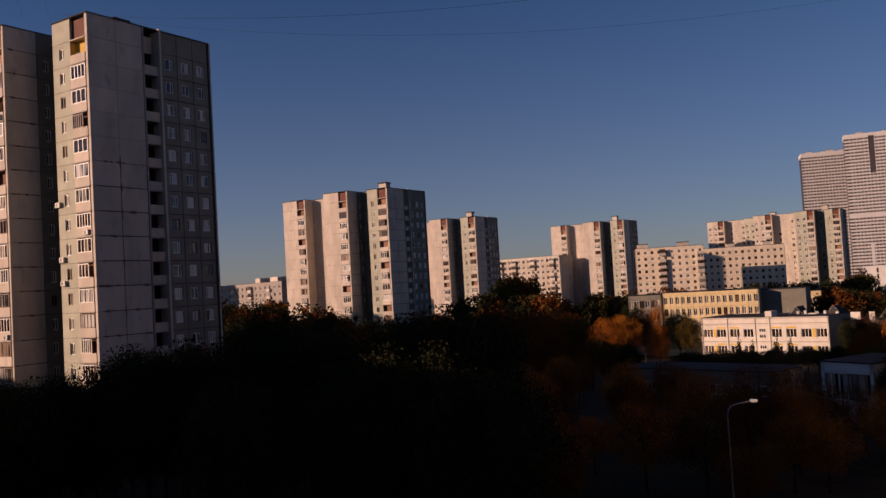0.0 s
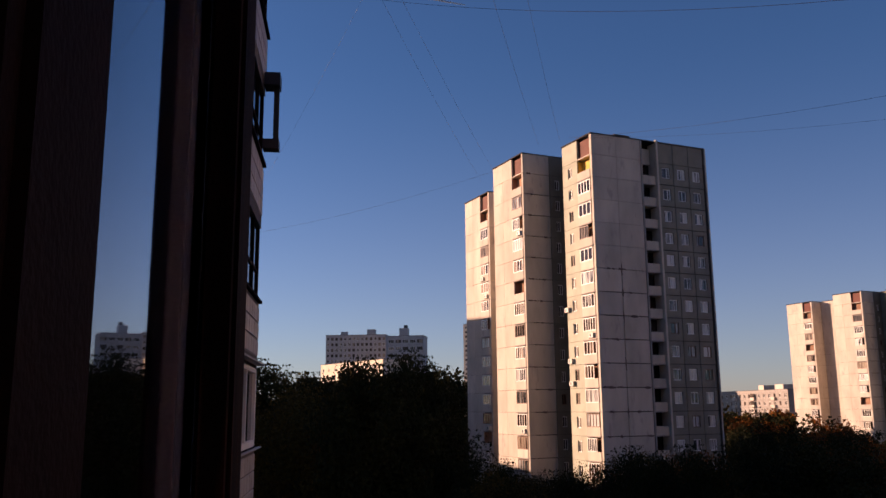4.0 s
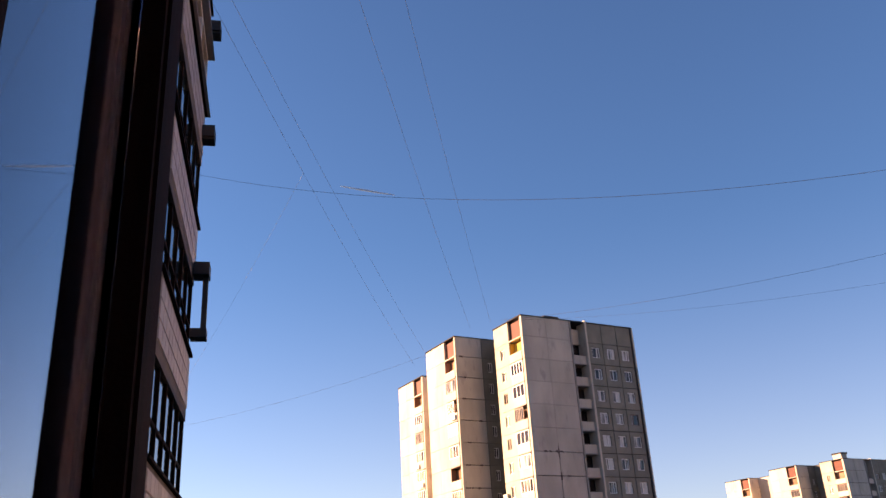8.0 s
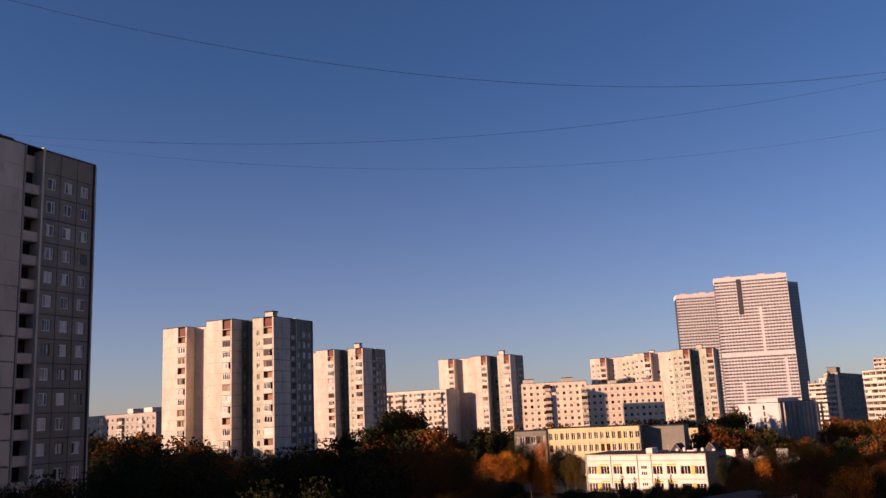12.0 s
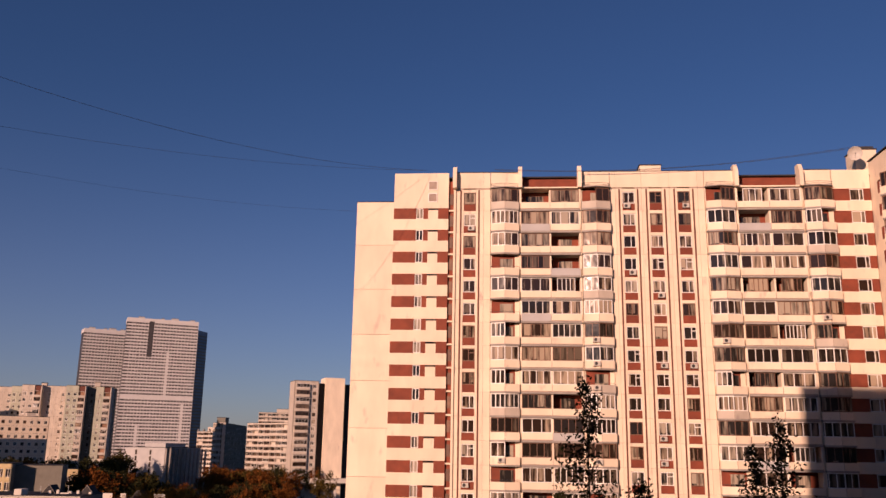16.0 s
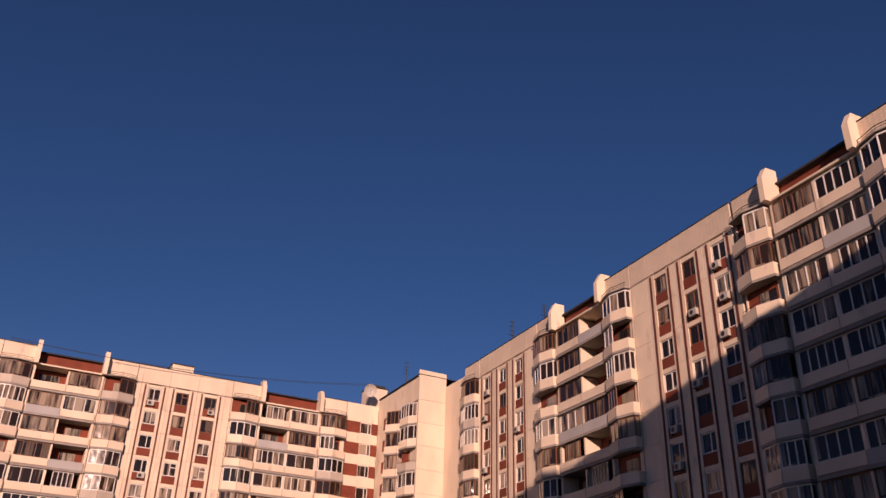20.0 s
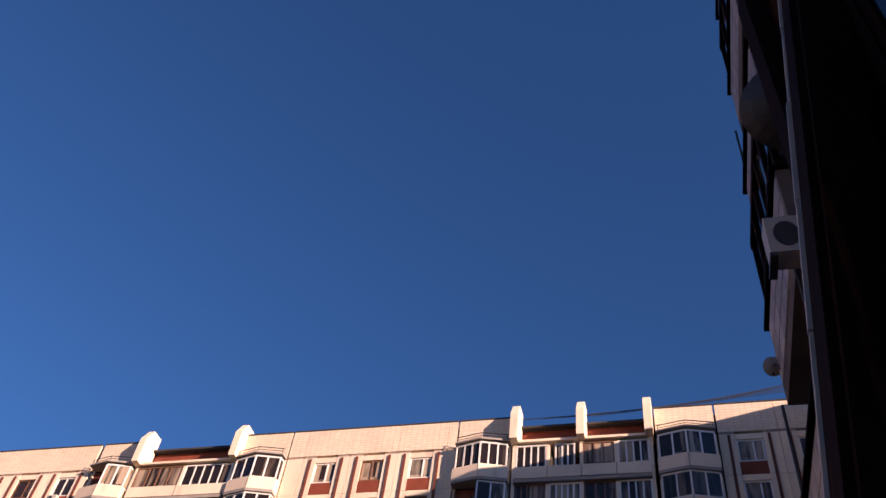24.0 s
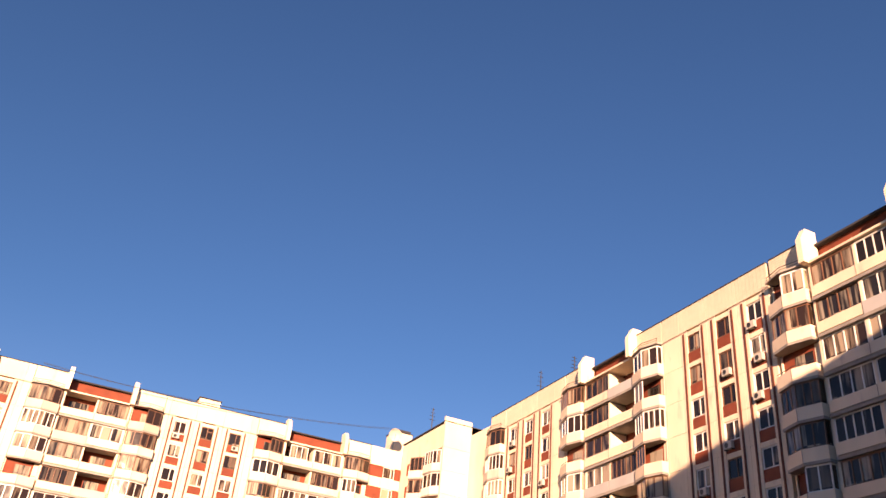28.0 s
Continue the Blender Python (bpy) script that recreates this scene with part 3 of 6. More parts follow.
def bay_parapet(mats):
    s = Shape(*mats)
    s.solid(BAY, -0.10, 0.10, 1)
    for (x0, y0), (x1, y1) in zip(BAY[1:], BAY[2:] + BAY[:1]):
        n = Vector((y1 - y0, -(x1 - x0))).normalized() * 0.09
        s.solid([(x0 - n.x * 0, y0), (x1, y1), (x1 - n.x, y1 - n.y), (x0 - n.x, y0 - n.y)][::1], 0.10, 0.98, 0)
    s.solid([(-0.025, 1.0), (0.025, 1.0), (0.025, 1.057), (-0.025, 1.057)], 0.10, 0.98, 2)
    return s


def bay_glazing(sash, front, leaves_front, open_side):
    """Frames on the slanting and straight sides of a bay."""
    s, g = Shape(sash), Shape(front)
    ring = inset(BAY, 0.14)
    for k, ((x0, y0), (x1, y1)) in enumerate(zip(ring[1:], ring[2:] + ring[:1])):
        if k in open_side:
            continue
        n = 1 if k in (0, 3) else leaves_front
        a, b = Vector((x0, y0)), Vector((x1, y1))
        way = (b - a).normalized()
        nrm = Vector((way.y, -way.x))

        def post(p, q, z0, z1, t, shape):
            c = nrm * t
            shape.solid([tuple(p + c), tuple(q + c), tuple(q - c), tuple(p - c)], z0, z1)
        post(a, b, 0.98, 1.08, 0.03, s)
        post(a, b, 2.58, 2.69, 0.03, s)
        for j in range(n + 1):
            c = a + (b - a) * (j / n)
            lo, hi = c - way * 0.05, c + way * 0.05
            post(lo, hi, 1.08, 2.58, 0.035, s)
        quad = []
        for p, z in ((a, 1.08), (b, 1.08), (b, 2.58), (a, 2.58)):
            at = (round(p.x, 4), round(p.y, 4), z)
            if at not in g.v:
                g.v.append(at)
            quad.append(g.v.index(at))
        g.f.append(tuple(quad))
        g.i.append(0)
    return s, g


def bay(parent, m, rnd, first=False, detail=True):
    side = rnd.random()
    mats = (CREAM, SLAB, PALE_JOINT) if side < 0.85 else (PINK, SLAB, PALE_JOINT)
    p = part("bay_balcony", shared(("bay_parapet", mats[0].name), lambda: bay_parapet(mats)), parent, m)
    part("back_wall", shared(("back_wall", "bay"), lambda: Shape(RED, CREAM, GLASS).box(-1.75, 1.75, -0.25, -0.12, 0, 2.7).box(-1.0, 0.6, -0.12, -0.1, 0.2, 2.3, 2).box(-1.75, -1.2, -0.12, -0.1, 0, 2.7, 1)), p)
    r = rnd.random()
    if r < 0.16:
        rail = shared(("handrail",), lambda: Shape(BLACK_METAL).bar((0, 0.92, 1.2), (1.7, 0.53, 1.2), 0.025).bar((0, 0.92, 1.2), (-1.7, 0.53, 1.2), 0.025))
        part("handrail", rail, p)
        return p
    sash = WHITE if rnd.random() < 0.66 else WOOD
    pane = rnd.choice((CURTAINED, CURTAINED, GLASS, DARK_GLASS))
    n = rnd.choice((2, 2, 3))
    gone = () if r < 0.8 else rnd.choice(((0, 1), (2, 3)))
    key = (sash.name, pane.name, n, gone)
    g = part("glazing", shared(("bay_frame", *key), lambda: bay_glazing(sash, pane, n, gone)[0]), p)
    part("pane", shared(("bay_pane", *key), lambda: bay_glazing(sash, pane, n, gone)[1]), g)
    return p


def wing(name, m, label, columns, fins, ends, depth=13.5, seed=1, low=None, pieces=True):
    """A wing. columns: (kind, u0, u1). fins: places of the upright walls between balconies."""
    rnd = random.Random(seed)
    b = thing(name, m, label, "apartment building", "courtyard wings")
    u_lo, u_hi = ends
    # the near-black core stands in for unlit rooms behind the openings
    core = Shape(SHADE_SKIN, ROOFING)
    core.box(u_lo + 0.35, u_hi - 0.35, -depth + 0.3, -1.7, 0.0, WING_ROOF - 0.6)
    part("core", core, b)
    shell = Shape(CREAM)
    shell.box(u_lo, u_hi, -depth, -depth + 0.3, -2, WING_ROOF).box(u_lo, u_lo + 0.35, -depth + 0.3, -0.35, -2, WING_ROOF - 0.01).box(u_hi - 0.35, u_hi, -depth + 0.3, -0.35, -2, WING_ROOF - 0.01)
    part("end_wall", shell, b)
    part("roof", Shape(ROOFING).box(u_lo + 0.3, u_hi - 0.3, -depth + 0.3, -0.3, WING_ROOF - 0.6, WING_ROOF - 0.45), b)
    floors = [FLOOR0 + STOREY * i for i in range(16)]

    def strip(u0, u1, mat, z0, z1, front=0.0, thick=0.35, text=""):
        return part("wall_panel", Shape(mat).box(u0, u1, front - thick, front, z0, z1), b, None, text)

    def stacked(u0, u1, mat, front=0.0, z1=46.6):
        """A pier of storey-high panels."""
        w = (u1 - u0) / 2 - 0.012
        me = shared(("wall_panel", round(w, 3), mat.name), lambda: Shape(mat).box(-w, w, -0.34, 0, 0.012, STOREY - 0.012))
        back = Shape(PALE_JOINT).box(u0 + 0.03, u1 - 0.03, front - 0.35, front - 0.03, 0, z1)
        part("joint", back, b)
        if not pieces:
            s = Shape(mat)
            for z in floors:
                s.box(u0 + 0.012, u1 - 0.012, front - 0.34, front, z + 0.012, z + STOREY - 0.012)
            part("wall", s, b, kind="stuff")
        for z in floors if pieces else ():
            part("wall_panel", me, b, shift((u0 + u1) / 2, front, z))
        part("plinth", Shape(SLAB).box(u0, u1, front - 0.36, front, -2, FLOOR0), b)

    frieze = []
    for kind, u0, u1 in columns:
        mid = (u0 + u1) / 2
        if kind == "plain":
            stacked(u0, u1, CREAM)
            frieze.append((u0, u1))
        elif kind == "windows":
            w = u1 - u0
            pier = (w - 1.5) / 2
            for a, c in ((u0, u0 + pier), (u1 - pier, u1)):
                stacked(a, c, CREAM)
                x = mid - 1.13 if a == u0 else mid + 1.13
                part("pilaster", shared(("pilaster",), lambda: Shape(BRICK).box(-0.085, 0.085, 0.004, 0.07, FLOOR0, 46.3)), b, shift(x), "red upright strip")
            red = shared(("spandrel", "red"), lambda: Shape(RED).box(-0.75, 0.75, -0.3, -0.04, 0.0, 0.86))
            light = shared(("lintel", "cream"), lambda: Shape(CREAM).box(-0.75, 0.75, -0.3, -0.02, 0, 0.38))
            for z in floors:
                part("spandrel", red, b, shift(mid, 0, z + 0.02))
                fr = WHITE if rnd.random() < 0.72 else WOOD
                lv = (0, 0.38, 1) if rnd.random() < 0.6 else (0, 0.5, 1)
                window(b, shift(mid, -0.1, z + 0.9), 1.5, 1.5, lv, fr, rnd.choice((CURTAINED, CURTAINED, GLASS, DARK_GLASS)), 0.45 if rnd.random() < 0.3 else 0.0, split=pieces)
                part("lintel", light, b, shift(mid, 0, z + 2.41))
                if rnd.random() < 0.24:
                    air_unit(b, shift(mid + rnd.choice((-0.2, 0.25)), 0.0, z + 0.25))
            frieze.append((u0, u1))
        elif kind == "bay":
            for z in floors:
                bay(b, shift(mid, 0.0, z), rnd)
                if rnd.random() < 0.08:
                    air_unit(b, shift(mid + 0.4, 0.98, z + 0.35))
            part("bay_wall", Shape(CREAM).box(u0, u0 + 0.12, -0.35, 0, 0, 46.4).box(u1 - 0.12, u1, -0.35, 0, 0, 46.4), b)
            part("bay_roof", shared(("bay_roof",), lambda: Shape(SLAB).solid(BAY, 46.42, 46.54)), b, shift(mid))
            part("rail", Shape(BLACK_METAL).bar((mid - 1.7, 0.5, 46.95), (mid, 0.9, 46.95), 0.03).bar((mid, 0.9, 46.95), (mid + 1.7, 0.5, 46.95), 0.03)
                 .bar((mid - 1.7, 0.5, 46.75), (mid, 0.9, 46.75), 0.02).bar((mid, 0.9, 46.75), (mid + 1.7, 0.5, 46.75), 0.02).bar((mid - 1.6, 0.52, 46.5), (mid - 1.6, 0.52, 46.95), 0.02).bar((mid, 0.9, 46.5), (mid, 0.9, 46.95), 0.02).bar((mid + 1.6, 0.52, 46.5), (mid + 1.6, 0.52, 46.95), 0.02), b, None, "thin dark rail above the top balcony")
            frieze.append((u0, u1))
        elif kind == "loggia":
            w = (u1 - u0) / 2 - 0.03
            for z in floors:
                mats = (CREAM, SLAB, PALE_JOINT)
                # the mortar-coloured strip below each parapet stands in for its shadow line
                lp = shared(("loggia", round(w, 2)), lambda: Shape(*mats).box(-w, w, 0.25, 0.40, 0.20, 0.98).box(-w, w, -1.6, 0.46, -0.12, 0.10, 1).box(-w, w, 0.2, 0.3, 0.10, 0.20, 2).box(-0.03, 0.03, 0.395, 0.41, 0.20, 0.98, 2))
                p = part("loggia", lp, b, shift(mid, 0, z))
                part("back_wall", shared(("back_wall", round(w, 2)), lambda: Shape(RED, GLASS, CREAM).box(-w, w, -1.65, -1.5, 0.1, 2.7).box(-w * 0.75, -w * 0.3, -1.5, -1.48, 0.3, 2.3, 1).box(w * 0.2, w * 0.8, -1.5, -1.48, 0.9, 2.3, 1).box(-0.1, 0.1, -1.5, 0.25, 0.1, 2.6, 2)), p)
                for s in (-1, 1):
                    r = rnd.random()
                    if rnd.random() < 0.13:
                        part("cladding", shared(("cladding", round(w, 2)), lambda: Shape(GREY_WALL).box(-w / 2 + 0.05, w / 2 - 0.05, 0.404, 0.43, 0.12, 1.0)), p, shift(s * w / 2), "grey sheet cladding on a loggia front")
                    if r < 0.22:
                        continue
                    gw = round(w - 0.15, 2) if r < 0.85 else round(w * 0.6, 2)
                    fr = WHITE if rnd.random() < 0.62 else WOOD
                    n = rnd.choice((3, 4, 5))
                    window(p, shift(s * (w / 2 + 0.02), 0.22, 0.98), gw, 1.68, tuple(np.linspace(0, 1, n + 1).round(3)), fr, rnd.choice((CURTAINED, CURTAINED, CURTAINED, GLASS, DARK_GLASS)), split=False, name="glazing")
            part("red_frieze", Shape(RED, CREAM).box(u0 + 0.2, u1 - 0.2, -0.9, -0.75, 46.5, 48.0).box(u0 + 0.2, u1 - 0.2, -0.95, -0.7, 48.0, 48.25, 1).box(u0 + 0.2, u1 - 0.2, -1.5, 0.45, 46.38, 46.55, 1), b, None, "oxide red panel over the top loggias")
        elif kind == "stair":
            # red window bands and cream spandrels, half a storey off the flats
            w = (u1 - u0) / 2
            for k in range(16):
                z = 43.3 - 0.7 - STOREY * k
                if z < 0.5:
                    break
                part("spandrel", shared(("spandrel", "stair", round(w, 2)), lambda: Shape(CREAM).box(-w, w, -0.35, 0, 0.0, 1.4)), b, shift(mid, 0, z - 1.4))
                part("band", shared(("band", round(w, 2)), lambda: Shape(RED, CREAM).box(w * 0.18, w, -0.35, -0.02, 0, 1.4).box(-w, -w * 0.62, -0.35, -0.02, 0, 1.4).box(-w * 0.62, -w * 0.26, -0.35, 0.0, 0, 1.15, 1).box(-w * 0.26, -w * 0.08, -0.35, -0.02, 0, 1.4)), b, shift(mid, 0, z))
                window(b, shift(mid + w * 0.05, -0.08, z + 0.02), round(w * 0.26, 2), 1.38, (0, 0.5, 1), WHITE, GLASS)
                part("vent_window", shared(("vent_window", round(w, 2)), lambda: Shape(DARK_GLASS).box(-w * 0.18, w * 0.18, -0.3, -0.2, 0, 0.25)), b, shift(mid - w * 0.44, 0, z + 1.15))
            part("wall_panel", Shape(CREAM).box(u0, u1, -0.35, 0, 44.0, WING_ROOF), b)
            for z in (45.0, 46.6):
                window(b, shift(mid - w * 0.42, 0.075, z - 0.2), 1.15, 1.15, (0, 1), WHITE, PALE_JOINT)
        elif kind == "end":
            # red panels beside a wide window, a cream spandrel below
            w = (u1 - u0) / 2
            for z in floors:
                part("spandrel", shared(("spandrel", "end", round(w, 2)), lambda: Shape(CREAM).box(-w, w, -0.35, 0.03, 0, 1.28)), b, shift(mid, 0, z - 0.2))
                part("band", shared(("band", "end", round(w, 2)), lambda: Shape(RED, CREAM).box(w * 0.10, w, -0.35, -0.02, 0, 1.5).box(-w, -w * 0.62, -0.35, -0.02, 0, 1.5)), b, shift(mid, 0, z + 1.09))
                window(b, shift(mid - w * 0.26, -0.08, z + 1.1), round(w * 0.72, 2), 1.48, (0, 0.28, 1), WHITE, CURTAINED, split=pieces)
            part("wall_panel", Shape(CREAM).box(u0, u1, -0.35, 0, 46.2, WING_ROOF), b)
        elif kind == "slit":
            part("wall_panel", Shape(RED).box(u0, u1, -0.8, -0.4, 0, 47.6), b)
            for z in floors:
                part("landing", shared(("landing", round(u1 - u0, 2)), lambda: Shape(CREAM, WOOD).box(-(u1 - u0) / 2, (u1 - u0) / 2, -0.4, -0.1, 0, 0.2).box(-(u1 - u0) / 2 + 0.1, (u1 - u0) / 2 - 0.1, -0.4, -0.3, 0.9, 2.3, 1)), b, shift(mid, 0, z))
    for a, c in frieze:
        part("frieze", Shape(CREAM if pieces else TILED).box(a + 0.01, c - 0.01, -0.35, 0.02, 46.55, WING_ROOF), b)
        part("roof_edge", Shape(ROOFING).box(a, c, -0.4, 0.06, WING_ROOF, WING_ROOF + 0.09), b)
    for u in fins:
        f = Shape(CREAM)
        f.box(u - 0.14, u + 0.14, -1.6, 0.2, -2, 46.4)
        y0, y1 = -0.6, 0.95
        base = len(f.v)
        for x in (u - 0.24, u + 0.24):
            f.v += [(x, y0, 46.4), (x, y1, 46.4), (x, y1, 48.3), (x, y1 - 0.55, 49.25), (x, y0, 49.25)]
        q = base
        f.f += [(q + 4, q + 3, q + 2, q + 1, q), (q + 5, q + 6, q + 7, q + 8, q + 9)] + [(q + k, q + (k + 1) % 5, q + 5 + (k + 1) % 5, q + 5 + k) for k in range(5)]
        f.i += [0] * 7
        part("fin_wall", f, b, None, "cream upright wall between balconies, ending above the roof")
    if low:
        u0, u1 = low
        s = Shape(PALE_JOINT, ROOFING).box(u0 + 0.05, u1 - 0.04, -depth, -0.2, -2, 44.7).box(u0, u1 + 0.05, -depth, -0.1, 44.84, 44.95, 1)
        part("low_core", s, b)
        for k in range(8):
            for a, c in ((u0, u1),):
                part("wall_panel", Shape(CREAM).box(a, c, -0.35, -0.05, k * 5.6 + 0.02, k * 5.6 + 5.58), b, shift(0, 0, 0.04))
        part("side_panel", Shape(CREAM).box(u1 - 0.05, u1, -depth, -0.35, 0, 44.85), b)
    return b


front = wing("apartment_wing", pose(0, 102.4, 0, 0, 0, 180), "sunlit cream panel block with red bands and glazed balconies", [
    ("stair", 7.8, 14.7), ("slit", 7.15, 7.8), ("windows", 3.4, 6.85), ("plain", 2.55, 3.4), ("bay", -1.0, 2.5), ("loggia", -8.5, -1.16), ("bay", -12.2, -8.7),
    ("plain", -12.9, -12.25), ("windows", -16.1, -12.9), ("windows", -19.5, -16.1), ("windows", -22.9, -19.5), ("plain", -23.7, -22.9), ("bay", -27.25, -23.75), ("loggia", -35.18, -27.47), ("bay", -38.9, -35.4),
    ("end", -43.45, -39.0)], (7.0, -1.16, -8.5, -27.47, -35.18), (-44.3, 14.7), seed=21, low=(14.7, 19.4))
for u, z in ((-17.5, 1.2), (-43.8, 3.0)):
    hut = Shape(CREAM, ROOFING).box(u - 1.3, u + 1.3, -4, -1.2, WING_ROOF - 0.5, WING_ROOF + z).box(u - 1.4, u + 1.4, -4.1, -1.1, WING_ROOF + z, WING_ROOF + z + 0.12, 1)
    if z > 2:
        hut.box(u - 1.1, u + 1.1, -3.8, -1.4, WING_ROOF + z + 0.12, WING_ROOF + z + 0.5, 1)
    part("vent_house", hut, front)

right = wing("apartment_wing", pose(43.75, 0, 0, 0, 0, 88.5), "cream panel block half in shadow, with balconies and upright fins", [
    ("bay", 79.6, 83.1), ("windows", 76.2, 79.5), ("windows", 72.8, 76.2), ("windows", 69.4, 72.8), ("plain", 67.4, 69.4), ("bay", 63.75, 67.25), ("loggia", 55.9, 63.5), ("bay", 52.2, 55.7), ("plain", 50.0, 52.1),
    ("windows", 46.6, 50.0), ("windows", 43.2, 46.6), ("windows", 39.8, 43.2), ("bay", 36.0, 39.5), ("loggia", 28.2, 35.7), ("bay", 24.5, 28.0), ("plain", 23.2, 24.4),
    ("windows", 19.9, 23.2), ("windows", 16.6, 19.9), ("windows", 13.3, 16.6), ("plain", 12.7, 13.3), ("bay", 9.1, 12.6), ("loggia", 4.64, 8.8), ("loggia", 0.55, 4.64), ("bay", -3.3, 0.2),
    ("windows", -6.8, -3.4), ("windows", -10.2, -6.8), ("plain", -22.0, -10.2)], (63.5, 55.9, 35.7, 28.2, 8.8, 4.64, 0.55), (-22.0, 83.4), seed=33, pieces=False)

# the corner between the two wings
corner = thing("corner_block", pose(0, 0, 0), "blank cream end panel with bay balconies at the inner corner", "apartment building")
# core coloured as the darkness behind the corner windows
part("core", Shape(SHADE_SKIN).box(44.1, 57.5, 90.4, 102.0, -1, 48.4), corner)
part("blank_joint", Shape(PALE_JOINT).box(43.55, 47.0, 90.05, 90.4, 0, 49.6), corner)
for k in range(17):
    part("wall_panel", Shape(CREAM).box(43.4, 47.1, 90.0, 90.35, 0.015, 2.785 + (1.0 if k == 16 else 0)), corner, shift(0, 0, 1.6 + 2.8 * k))
part("roof", Shape(ROOFING).box(43.35, 57.6, 90.0, 102.4, 49.55, 49.65), corner)
part("side_wall", Shape(CREAM).box(47.0, 47.35, 84.2, 90.0, 0, 48.5), corner)
part("upper_wall", Shape(CREAM).box(43.5, 43.9, 90.35, 102.4, 46.5, 49.4), corner)
part("side_plain", Shape(CREAM).box(43.5, 43.9, 100.6, 102.4, 0, 46.5), corner)
rnd = random.Random(8)
for k in range(16):
    z = FLOOR0 + STOREY * k
    for y, turn in ((92.15, 112), (96.0, 140.5)):
        bay(corner, pose(43.8, y, z, 0, 0, turn), rnd)
    part("wall_panel", shared(("corner_panel",), lambda: Shape(CREAM, RED).box(0, 0.4, 97.9, 100.6, 0, 1.35).box(0.02, 0.4, 97.9, 98.4, 1.35, 2.8, 1).box(0.02, 0.4, 100.1, 100.6, 1.35, 2.8, 1)), corner, shift(43.5, 0, z))
    window(corner, pose(43.62, 99.25, z + 1.35, 0, 0, 90), 1.7, 1.4, (0, 0.5, 1), WHITE, GLASS)
part("bay_back", Shape(CREAM).box(43.75, 44.1, 90.35, 97.9, 0, 46.5), corner)


# ---- the building the camera looks out of ----
own = thing("apartment_wing", pose(0, 0, 0), "shaded panel block with tiled balcony fronts, around the open window", "apartment building", "courtyard wings")
part("body", Shape(PINK, ROOFING).box(-20.1, -17.2, -13.5, -2.7, -1, 45.7).box(-17.2, -4.2, -13.5, -3.1, -1, 45.7).box(-4.2, 8.6, -13.5, -3.1, -1, 48.6).box(8.6, 12.2, -13.5, -9.5, -1, 48.6).box(12.2, 42.5, -13.5, -9.5, -1, 48.6).box(-20.2, -4.2, -13.6, -2.6, 45.7, 45.82, 1).box(-4.2, 8.7, -13.6, -2.6, 48.6, 48.75, 1).box(8.7, 42.5, -13.6, -9.4, 48.6, 48.75, 1), own)
FLOORS = [FLOOR0 + STOREY * i for i in range(16)]
rnd = random.Random(77)
tile_w, tile_h = 0.40, 0.31


def tile_mesh():
    """One glazed tile with chamfered edges, its back at y = 0."""
    s = Shape(TILE)
    a, b, c = tile_w / 2 - 0.008, tile_h / 2 - 0.008, 0.012
    s.v = [(-a, 0, -b), (a, 0, -b), (a, 0, b), (-a, 0, b), (-a + c, 0.018, -b + c), (a - c, 0.018, -b + c), (a - c, 0.018, b - c), (-a + c, 0.018, b - c)]
    s.f = [(4, 7, 6, 5), (0, 4, 5, 1), (1, 5, 6, 2), (2, 6, 7, 3), (3, 7, 4, 0)]
    s.i = [0] * 5
    return s


TILE_MESH = shared(("tile",), tile_mesh)


